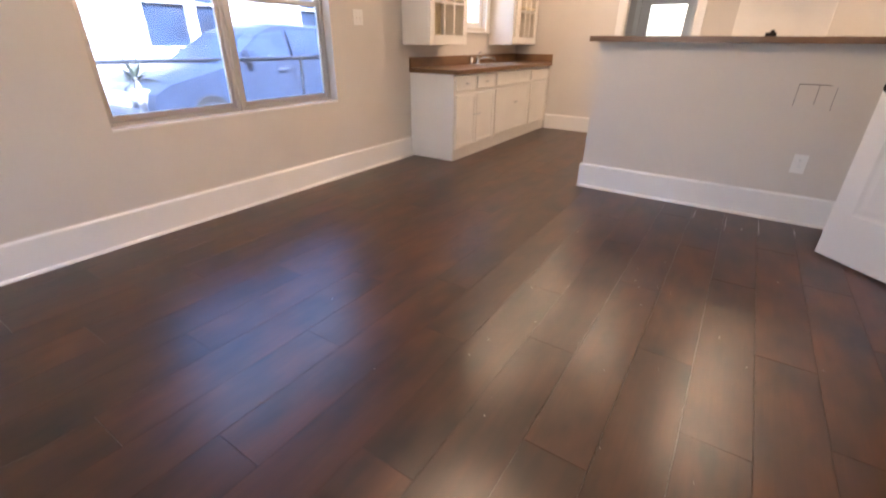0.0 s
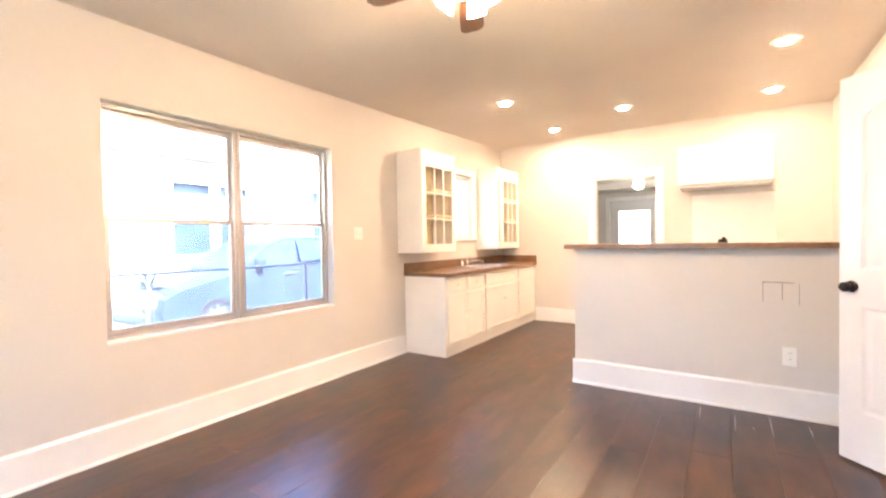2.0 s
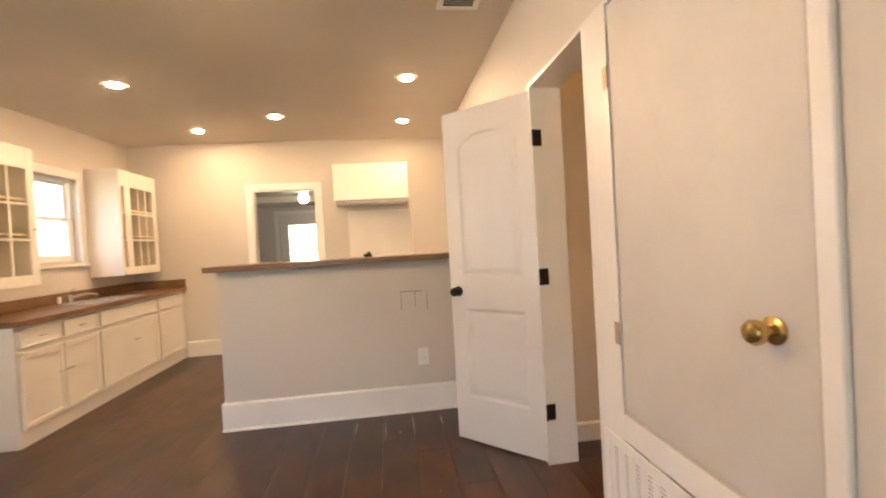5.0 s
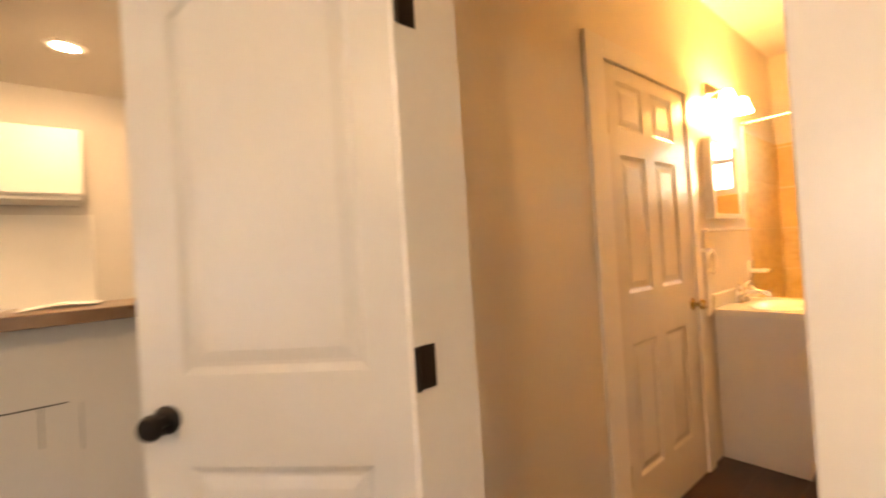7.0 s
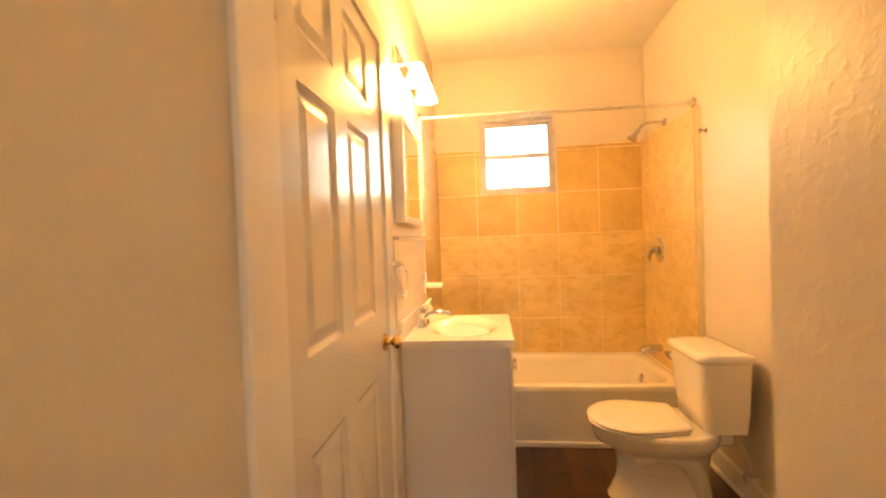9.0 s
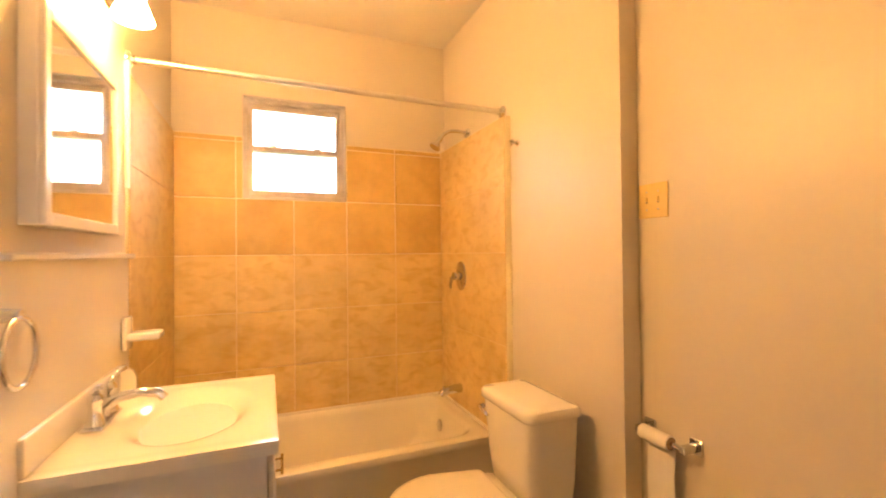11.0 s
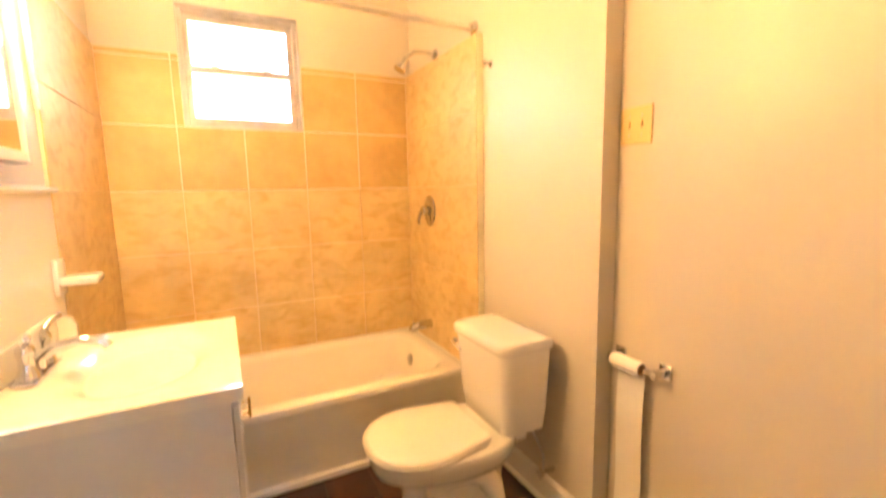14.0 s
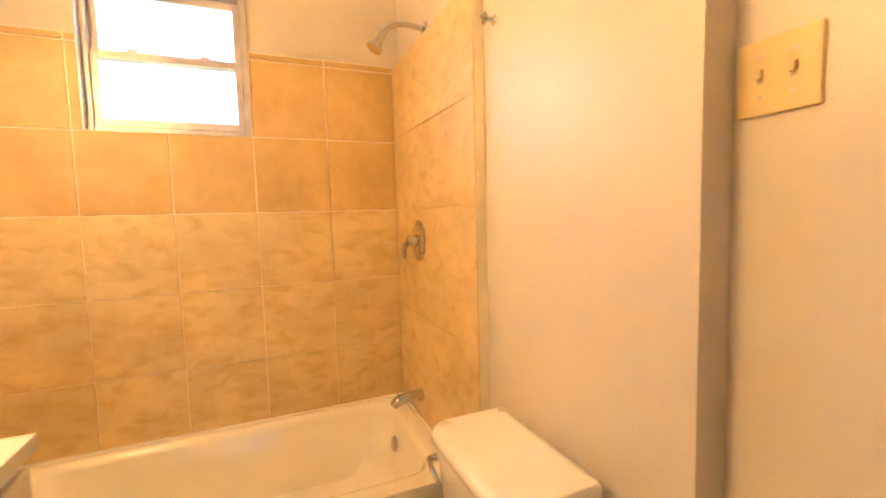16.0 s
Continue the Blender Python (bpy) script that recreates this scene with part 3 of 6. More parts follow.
def panel_door(parent, w, h, t, panels, arch=0.0, paint=None):
    """Slab with sunk panels on its front (-y) face, hinge edge at x = 0; panels are (x0, x1, z0, z1)."""
    d, paint = 0.009, paint or M_DOOR
    core = box(bmesh.new(), (0.001, d, 0.001), (w - 0.001, t - 0.001, h - 0.001))
    part("door_core", core, paint, parent)
    bm = bmesh.new()
    xs = sorted({0.0, w, *(p[0] for p in panels), *(p[1] for p in panels)})
    for a, b in zip(xs, xs[1:]):
        cuts = sorted((p[2], p[3]) for p in panels if p[0] <= a and b <= p[1])
        z = 0.0
        for c, e in cuts:
            box(bm, (a, 0, z), (b, d, c))
            z = e
        box(bm, (a, 0, z), (b, d, h))
    bmesh.ops.remove_doubles(bm, verts=bm.verts, dist=1e-5)
    part("door_face", bm, paint, parent)
    for x0, x1, z0, z1 in panels:
        bm = bmesh.new()
        # sloped moulding round the sunk panel
        loft(bm, [[(x0, 0.0005, z0), (x1, 0.0005, z0), (x1, 0.0005, z1), (x0, 0.0005, z1)],
                  [(x0 + 0.016, d - 0.001, z0 + 0.016), (x1 - 0.016, d - 0.001, z0 + 0.016), (x1 - 0.016, d - 0.001, z1 - 0.016), (x0 + 0.016, d - 0.001, z1 - 0.016)]], cap=False)
        raised(bm, x0 + 0.022, x1 - 0.022, z0 + 0.022, z1 - 0.022, d + 0.0005)
        if arch and z1 > h * 0.6:
            n = 14
            mid, half = (x0 + x1) / 2, (x1 - x0) / 2
            top = [(mid - half + 2 * half * k / n, z1 - arch * ((2 * k / n - 1) ** 2)) for k in range(n + 1)]
            prism(bm, top + [(x1, z1 + 0.001), (x0, z1 + 0.001)], "y", 0.0002, d + 0.001)
        part("panel", bm, paint, parent)


def knob(parent, at, axis, material, r=0.027, name="door_knob"):
    """Rose, neck and ball along a direction."""
    m = Matrix.Translation(at) @ Vector(axis).to_track_quat("Z", "Y").to_matrix().to_4x4()
    prof = [(0.0, 0.0), (0.032, 0.0), (0.032, 0.004), (0.026, 0.009), (0.012, 0.012), (0.010, 0.026), (0.016, 0.032), (r, 0.042), (r + 0.001, 0.052), (r * 0.8, 0.062), (0.0, 0.066)]
    return part(name, lathe(bmesh.new(), prof, m, 20), material, parent, smooth=40)


# the open bathroom door, hinged on the far jamb
bath_door = thing("door_1", (0, 0, 0), "open white two-panel arch-top door with bronze hinges", "door", kind="structure")
panel_door(bath_door, 0.625, 2.05, 0.035, [(0.105, 0.52, 0.27, 0.83), (0.105, 0.52, 1.03, 1.90)], arch=0.085)
knob(bath_door, (0.565, 0, 0.935), (0, -1, 0), M_BLACK)
knob(bath_door, (0.565, 0.035, 0.935), (0, 1, 0), M_BLACK)
part("latch_plate", boxes(((0.6245, 0.006, 0.90), (0.6265, 0.029, 0.965))), M_BLACK, bath_door)
bath_door.matrix_world = Matrix.Translation((0.926, 2.542, 0.015)) @ Matrix(((-0.7, 0.714, 0, 0), (0.714, 0.7, 0, 0), (0, 0, 1, 0), (0, 0, 0, 1)))
for z in (0.296, 1.044, 1.803):
    hinge = solid("door_hinge", boxes(((XR - 0.006, 2.5365, z - 0.045), (XR + 0.038, 2.5395, z + 0.045)), bevel=0.001), M_BLACK, "oil-rubbed bronze hinge leaf on the white door lining", "hinge", at=(XR + 0.02, 2.5395, z - 0.045), group="bathroom door hinges")
    bm = rod(bmesh.new(), (XR - 0.012, 2.532, z - 0.045), (XR - 0.012, 2.532, z + 0.045), 0.006, seg=10)
    part("hinge_pin", bm, M_BLACK, hinge)

# closed linen door in the hall
linen = thing("door_2", (D6[0], 2.768, 0.0), "closed white six-panel door with polished brass knob", "door", kind="structure")
linen.location = (0, 0, 0)
P6 = [(x, y, a, b) for x, y in ((0.10, 0.33), (0.43, 0.66)) for a, b in ((0.24, 0.82), (1.04, 1.655), (1.77, 1.985))]
panel_door(linen, 0.822, 2.05, 0.035, P6, paint=M_GLOSSDOOR)
knob(linen, (0.765, 0.0, 0.915), (0, -1, 0), M_BRASS)
for z in (0.28, 1.78):
    part("hinge", rod(bmesh.new(), (-0.003, -0.004, z - 0.045), (-0.003, -0.004, z + 0.045), 0.007, seg=10), M_OLDBRASS, linen)
linen.location = (D6[0] + 0.004, 2.7625, 0.008)

# closet door above the air grille
closet = thing("door_3", (XR, CLOSET[0], CLOSET[2]), "closed flat white closet door with brass knob", "door", kind="structure")
part("door_slab", boxes(((XR - 0.012, CLOSET[0] + 0.004, CLOSET[2] + 0.008), (XR + 0.02, CLOSET[1] - 0.005, CLOSET[3] - 0.008)), bevel=0.002), M_CLOSET, closet)
knob(closet, (XR - 0.012, 1.10, 1.035), (-1, 0, 0), M_BRASS)
for z in (0.90, 1.82):
    part("hinge", boxes(((XR - 0.0215, CLOSET[1] - 0.004, z - 0.04), (XR - 0.0185, CLOSET[1] + 0.028, z + 0.04))), M_OLDBRASS, closet)

# grey that stands for the shade inside the grille's stamped openings
M_SLOT = mat("grey_slot_shade", (0.22, 0.21, 0.20), 0.7)
grille = thing("air_grille", (XR, (GRILLE[0] + GRILLE[1]) / 2, GRILLE[2]), "white stamped metal return-air grille below the closet", "vent")
gy0, gy1, gz0, gz1 = GRILLE
part("frame", boxes(((XR - 0.026, gy0 - 0.02, gz0 - 0.02), (XR - 0.019, gy0 + 0.025, gz1)), ((XR - 0.026, gy1 - 0.025, gz0 - 0.02), (XR - 0.019, gy1 + 0.02, gz1)),
                    ((XR - 0.026, gy0 + 0.025, gz0 - 0.02), (XR - 0.019, gy1 - 0.025, gz0 + 0.03)), ((XR - 0.026, gy0 + 0.025, gz1 - 0.03), (XR - 0.019, gy1 - 0.025, gz1)), bevel=0.002), M_PLATE, grille)
part("plate", boxes(((XR - 0.0235, gy0 + 0.02, gz0 + 0.025), (XR - 0.019, gy1 - 0.02, gz1 - 0.025))), M_PLATE, grille)
# grey bars on the closed plate, shade of the openings put in colour
bm = bmesh.new()
for k in range(11):
    y = gy0 + 0.07 + (gy1 - gy0 - 0.14) * k / 10
    for j in range(26):
        z = gz0 + 0.05 + (gz1 - gz0 - 0.1) * j / 25
        box(bm, (XR - 0.0245, y - 0.012, z - 0.0013), (XR - 0.0232, y + 0.012, z + 0.0013))
tagged(part("slot_shade", bm, M_SLOT, grille), kind="stuff")
for k in range(10):
    y = gy0 + 0.07 + (gy1 - gy0 - 0.14) * (k + 0.5) / 10
    part("rib", boxes(((XR - 0.0255, y - 0.011, gz0 + 0.03), (XR - 0.0234, y + 0.011, gz1 - 0.03)), bevel=0.0008), M_PLATE, grille)

# ---- living room ----
def ceiling_fan():
    c = Vector((-0.944, 1.446, 0))
    fan = thing("ceiling_fan", (c.x, c.y, CEIL), "ceiling fan with five walnut blades and lit bell shades", "ceiling fan")
    at = Matrix.Translation(c)
    part("canopy", lathe(bmesh.new(), [(0.0, CEIL), (0.07, CEIL), (0.068, CEIL - 0.03), (0.03, CEIL - 0.055), (0.0, CEIL - 0.055)], at), M_OLDBRASS, fan, smooth=40)
    part("down_rod", rod(bmesh.new(), c + Vector((0, 0, 2.50)), c + Vector((0, 0, CEIL - 0.05)), 0.011), M_OLDBRASS, fan)
    part("motor_housing", lathe(bmesh.new(), [(0.0, 2.52), (0.05, 2.52), (0.095, 2.50), (0.11, 2.46), (0.11, 2.41), (0.09, 2.375), (0.055, 2.36), (0.0, 2.36)], at), M_OLDBRASS, fan, "antique brass motor housing", 40)
    kit = part("light_kit", lathe(bmesh.new(), [(0.0, 2.36), (0.05, 2.36), (0.055, 2.33), (0.035, 2.30), (0.02, 2.275), (0.0, 2.27)], at), M_OLDBRASS, fan, smooth=40)
    for k in range(5):
        turn = at @ Matrix.Rotation(radians(44.9 + 72 * k), 4, "Z")
        bm = bmesh.new()
        pts = [(0.19, 0.045), (0.25, 0.055), (0.44, 0.062), (0.475, 0.055), (0.492, 0.03), (0.492, -0.03), (0.475, -0.055), (0.44, -0.062), (0.25, -0.055), (0.19, -0.045)]
        loft(bm, [[(x, y, 2.352 - 0.2 * y) for x, y in pts], [(x, y, 2.358 - 0.2 * y) for x, y in pts]])
        bmesh.ops.transform(bm, matrix=turn, verts=bm.verts)
        blade = part("blade", bm, M_BLADE, fan)
        bm = bmesh.new()
        loft(bm, [[(0.09, -0.014, z), (0.16, -0.014, z - 0.012), (0.20, -0.035, z - 0.02), (0.245, -0.02, z - 0.014), (0.245, 0.02, z - 0.006), (0.20, 0.035, z - 0.006), (0.16, 0.014, z - 0.008), (0.09, 0.014, z)] for z in (2.375, 2.381)])
        bmesh.ops.transform(bm, matrix=turn, verts=bm.verts)
        part("blade_arm", bm, M_OLDBRASS, blade)
    for k in range(4):
        a = radians(10 + 90 * k)
        d = Vector((math.cos(a), math.sin(a), 0))
        p = c + d * 0.055 + Vector((0, 0, 2.315))
        axis = (d * 0.62 + Vector((0, 0, -0.78))).normalized()
        m = Matrix.Translation(p) @ axis.to_track_quat("Z", "Y").to_matrix().to_4x4()
        part("shade", lathe(bmesh.new(), [(0.016, 0.0), (0.022, 0.012), (0.028, 0.035), (0.034, 0.065), (0.045, 0.092), (0.042, 0.092), (0.0, 0.08)], m, 14), M_FANGLOW, kit, "glowing frosted glass bell shade")
        part("shade_holder", lathe(bmesh.new(), [(0.0, -0.02), (0.016, -0.02), (0.022, 0.0), (0.022, 0.014), (0.0, 0.014)], m, 12), M_OLDBRASS, kit)
    return fan


ceiling_fan()

for x, y in ((-1.979, 4.03), (-1.93, 5.44), (-0.98, 4.955), (0.344, 3.93), (0.357, 5.21)):
    can = thing("downlight", (x, y, CEIL), "lit recessed ceiling downlight with white trim ring", "ceiling light", "kitchen downlights")
    at = Matrix.Translation((x, y, CEIL))
    part("trim_ring", lathe(bmesh.new(), [(0.052, 0.0), (0.098, 0.0), (0.096, -0.006), (0.068, -0.008), (0.054, -0.003), (0.052, 0.0)], at, 28), M_TRIM, can, smooth=30)
    part("lens", lathe(bmesh.new(), [(0.0, -0.017), (0.03, -0.0155), (0.051, -0.0095), (0.051, -0.001), (0.0, -0.001)], at, 20), M_CANGLOW, can, "glowing lens")

vent = thing("ceiling_vent", (0.595, 2.715, CEIL), "white metal supply-air register on the ceiling", "vent")
vx0, vx1, vy0, vy1 = 0.475, 0.725, 2.565, 2.86
part("frame", boxes(((vx0, vy0, CEIL - 0.008), (vx1, vy0 + 0.035, CEIL)), ((vx0, vy1 - 0.035, CEIL - 0.008), (vx1, vy1, CEIL)), ((vx0, vy0 + 0.035, CEIL - 0.008), (vx0 + 0.035, vy1 - 0.035, CEIL)), ((vx1 - 0.035, vy0 + 0.035, CEIL - 0.008), (vx1, vy1 - 0.035, CEIL)), bevel=0.002), M_PLATE, vent)
# black sheet stands for the shade inside the duct
part("backing", boxes(((vx0 + 0.03, vy0 + 0.03, CEIL - 0.002), (vx1 - 0.03, vy1 - 0.03, CEIL - 0.0005))), M_DARK, vent)
for k in range(8):
    y = vy0 + 0.046 + (vy1 - vy0 - 0.115) * k / 7
    part("slat", prism(bmesh.new(), [(y + 0.008, CEIL - 0.004), (y + 0.006, CEIL - 0.003), (y - 0.005, CEIL - 0.011), (y - 0.003, CEIL - 0.012)], "x", vx0 + 0.036, vx1 - 0.036), M_PLATE, vent)

thermo = thing("thermostat", (XR, 0.735, 1.50), "white wall thermostat, its display glowing for a bright reflection", "thermostat")
part("body", boxes(((XR - 0.042, 0.655, 1.548), (XR - 0.001, 0.805, 1.645)), bevel=0.006, seg=2), M_PLATE, thermo)
part("display", boxes(((XR - 0.0435, 0.712, 1.592), (XR - 0.0415, 0.768, 1.625))), M_DISPLAYGLOW, thermo, "display with a glow in place of its bright reflection")
part("bezel", boxes(((XR - 0.0428, 0.700, 1.584), (XR - 0.0416, 0.780, 1.632)), bevel=0.0004), M_STEEL, thermo, "grey display bezel")
part("lower_flap", boxes(((XR - 0.0435, 0.662, 1.552), (XR - 0.0415, 0.798, 1.576)), bevel=0.001), M_PLATE, thermo)


def plate(name, at, axis, w, h, material, label, category, kind="switch", gangs=1):
    """Cover plate with its switch levers or sockets, facing along an axis: 'x+', 'y+' or 'y-'."""
    p = Vector(at)
    o = thing(name, at, label, category)
    n = {"x+": Vector((1, 0, 0)), "y+": Vector((0, 1, 0)), "y-": Vector((0, -1, 0))}[axis]
    u = Vector((0, 1, 0)) if axis[0] == "x" else Vector((1, 0, 0))

    def slab(a0, a1, z0, z1, d0, d1, bev=0.0):
        q, r = p + u * a0 + n * d0 + Vector((0, 0, z0)), p + u * a1 + n * d1 + Vector((0, 0, z1))
        return box(bmesh.new(), [min(a, b) for a, b in zip(q, r)], [max(a, b) for a, b in zip(q, r)], bev)

    part("cover", slab(-w / 2, w / 2, -h / 2, h / 2, 0.0005, 0.006, 0.002), material, o)
    for g in range(gangs):
        c = (g - (gangs - 1) / 2) * 0.046
        if kind == "switch":
            part("slot", slab(c - 0.004, c + 0.004, -0.009, 0.0, 0.006, 0.0066), M_OLDBRASS, o)
            part("lever", slab(c - 0.0048, c + 0.0048, -0.003, 0.012, 0.006, 0.014, 0.001), material, o)
        else:
            for z in (-0.02, 0.02):
                s = part("socket", slab(c - 0.016, c + 0.016, z - 0.013, z + 0.013, 0.006, 0.0072, 0.001), material, o)
                for e in (-0.006, 0.006):
                    part("slot", slab(c + e - 0.001, c + e + 0.001, z - 0.002, z + 0.007, 0.0071, 0.0074), M_DARK, s)
        for z in ((-0.03, 0.03) if kind == "switch" else (0,)):
            part("screw", slab(c - 0.003, c + 0.003, z - 0.003, z + 0.003, 0.006, 0.0072, 0.001), M_STEEL, o)
    return o


plate("light_switch", (XL, 2.85, 1.31), "x+", 0.118, 0.118, M_PLATE, "white double light switch plate on the window wall", "switch", gangs=2)
plate("wall_outlet", (0.325, 3.52, 0.41), "y-", 0.078, 0.125, M_PLATE, "white duplex wall outlet in the bar wall", "outlet", "outlet")

# pencilled bracket marks on the bar wall
marks = thing("wall_marks", (0.28, 3.519, 0.75), "thin dark pencil lines drawn on the bar wall", "marks")
for lo, hi in (((0.18, 3.5185, 0.906), (0.345, 3.5195, 0.910)), ((0.18, 3.5185, 0.77), (0.1825, 3.5195, 0.906)), ((0.285, 3.5185, 0.79), (0.288, 3.5195, 0.906)), ((0.375, 3.5185, 0.76), (0.377, 3.5195, 0.90))):
    part("line", boxes((lo, hi)), M_BLACK, marks)

# ---- bar and kitchen ----
bar_top = thing("bar_top", (-0.1, 3.64, 1.143), "brown laminate breakfast bar top on the half wall", "bar top")
part("slab", boxes(((-1.163, 3.434, 1.145), (XR - 0.001, 3.848, 1.181)), bevel=0.002), M_COUNTER, bar_top)
part("edge_band", boxes(((-1.175, 3.42, 1.143), (XR - 0.001, 3.433, 1.1805)), ((-1.175, 3.849, 1.143), (XR - 0.001, 3.86, 1.1805)), ((-1.175, 3.4335, 1.143), (-1.1635, 3.8485, 1.1805)), bevel=0.002), M_COUNTER, bar_top)
fitting = thing("pipe_fitting", (-0.05, 3.66, 1.181), "small dark metal pipe fitting lying on the bar top", "fitting")
part("body", rod(bmesh.new(), (-0.082, 3.66, 1.1945), (-0.02, 3.66, 1.1945), 0.013), M_BLACK, fitting, smooth=40)
part("stub", rod(bmesh.new(), (-0.045, 3.66, 1.20), (-0.045, 3.66, 1.222), 0.014, 0.011), M_BLACK, fitting, smooth=40)
for x0, x1, y0, y1, h in ((0.0, 0.20, 3.56, 3.80, 0.004), (0.235, 0.44, 3.60, 3.80, 0.010)):
    paper = thing("paper_sheet", ((x0 + x1) / 2, 3.7, 1.181), "curled white sheet of paper on the bar top", "paper", "papers on the bar")
    arc = [(x0 + (x1 - x0) * k / 10, 1.1815 + h * math.sin(math.pi * k / 10) ** 2 + h * 0.5 * (k / 10) ** 3) for k in range(11)]
    part("sheet", prism(bmesh.new(), arc + [(x, z + 0.0012) for x, z in reversed(arc)], "y", y0, y1), M_PAPER, paper, smooth=50)


def pull(parent, at, length, axis, out, material=M_STEEL):
    """A small bar pull on two posts."""
    p, a, o = Vector(at), Vector(axis), Vector(out)
    bm = bmesh.new()
    tube(bm, [p - a * length / 2 + o * 0.022, p + o * 0.026, p + a * length / 2 + o * 0.022], 0.0045, 8)
    for s in (-1, 1):
        rod(bm, p + a * s * length * 0.36, p + a * s * length * 0.36 + o * 0.024, 0.004, seg=8)
    part("handle", bm, material, parent, smooth=40)


def cab_front(parent, name, y0, y1, z0, z1, x, handle=None):
    """An overlay door or drawer front facing +x: a slab with a stepped edge and a sunk line round its field."""
    bm = boxes(((x - 0.001, y0 + 0.010, z0 + 0.010), (x + 0.004, y1 - 0.010, z1 - 0.010)))
    box(bm, (x + 0.004, y0 + 0.003, z0 + 0.003), (x + 0.016, y1 - 0.003, z1 - 0.003), 0.003)
    w = 0.045 if z1 - z0 > 0.3 else 0.018
    for p, q, a, b in ((y0 + 0.003, y0 + w, z0 + 0.003, z1 - 0.003), (y1 - w, y1 - 0.003, z0 + 0.003, z1 - 0.003), (y0 + w, y1 - w, z0 + 0.003, z0 + w), (y0 + w, y1 - w, z1 - w, z1 - 0.003)):
        box(bm, (x + 0.015, p, a), (x + 0.022, q, b), 0.002)
    fr = part(name, bm, M_CAB, parent)
    if handle:
        pull(fr, (x + 0.016, handle[0], handle[1]), 0.07 if name != "drawer" else 0.05, handle[2], (1, 0, 0))
    return fr


FX = -2.467
for n, (y0, y1) in enumerate(((3.56, 4.41), (4.41, 5.38), (5.38, 6.026))):
    unit = thing("base_cabinet", ((XL + FX) / 2, (y0 + y1) / 2, 0), ("white painted base cabinet with two drawers above two doors", "white painted sink base cabinet with a wide door", "white painted narrow end base cabinet")[n], "cabinet", "kitchen base cabinets")
    part("body", boxes(((XL + 0.001, y0 + 0.001, 0.10), (FX, y1 - 0.001, 0.844))), M_CAB, unit)
    part("plinth", boxes(((XL + 0.001, y0 + 0.001, 0.002), (FX - 0.004, y1 - 0.001, 0.099))), M_CAB, unit)
    m = (y0 + y1) / 2
    if n == 0:
        cab_front(unit, "drawer", y0 + 0.02, m - 0.012, 0.685, 0.82, FX, (y0 + 0.22, 0.752, (0, 1, 0)))
        cab_front(unit, "drawer", m + 0.012, y1 - 0.02, 0.685, 0.82, FX, (y1 - 0.22, 0.752, (0, 1, 0)))
        cab_front(unit, "door", y0 + 0.02, m - 0.002, 0.12, 0.655, FX, (m - 0.04, 0.44, (0, 1, 0)))
        cab_front(unit, "door", m + 0.002, y1 - 0.02, 0.12, 0.655, FX, (m + 0.04, 0.44, (0, 1, 0)))
    elif n == 1:
        cab_front(unit, "false_front", y0 + 0.02, y1 - 0.02, 0.685, 0.82, FX)
        cab_front(unit, "door", y0 + 0.02, y1 - 0.02, 0.12, 0.655, FX, (m + 0.06, 0.47, (0, 1, 0)))
    else:
        cab_front(unit, "false_front", y0 + 0.02, y1 - 0.02, 0.685, 0.82, FX)
        cab_front(unit, "door", y0 + 0.03, y1 - 0.03, 0.12, 0.655, FX, (y1 - 0.08, 0.5, (0, 0, 1)))

SY0, SY1, SX0, SX1 = 4.50, 5.24, -2.90, -2.50
worktop = thing("kitchen_worktop", (-2.7, 4.8, 0.875), "brown laminate kitchen worktop with raised backsplash", "worktop")
part("top", boxes(((XL + 0.001, 3.545, 0.875), (-2.425, SY0 + 0.012, 0.915)), ((XL + 0.001, SY1 - 0.012, 0.875), (-2.425, YF - 0.001, 0.915)),
                  ((XL + 0.001, SY0 + 0.0125, 0.875), (SX0 + 0.012, SY1 - 0.0125, 0.915)), ((SX1 - 0.012, SY0 + 0.0125, 0.875), (-2.425, SY1 - 0.0125, 0.915))), M_COUNTER, worktop)
part("backsplash", boxes(((XL + 0.001, 3.545, 0.9155), (XL + 0.021, YF - 0.022, 1.015)), bevel=0.003), M_COUNTER, worktop)
part("end_splash", boxes(((XL + 0.001, YF - 0.021, 0.9155), (-2.425, YF - 0.001, 1.015)), bevel=0.003), M_COUNTER, worktop)

sink = thing("kitchen_sink", (-2.7, 4.87, 0.915), "stainless double-bowl sink set in the worktop", "sink")
bm = bmesh.new()
for lo, hi in (((SX0, SY0, 0.9152), (SX1, SY0 + 0.03, 0.921)), ((SX0, SY1 - 0.03, 0.9152), (SX1, SY1, 0.921)), ((SX0, SY0 + 0.03, 0.9152), (SX0 + 0.07, SY1 - 0.03, 0.921)), ((SX1 - 0.025, SY0 + 0.03, 0.9152), (SX1, SY1 - 0.03, 0.921)), ((SX0 + 0.07, 4.855, 0.9152), (SX1 - 0.025, 4.885, 0.921))):
    box(bm, lo, hi, 0.002)
part("rim", bm, M_STEEL, sink)
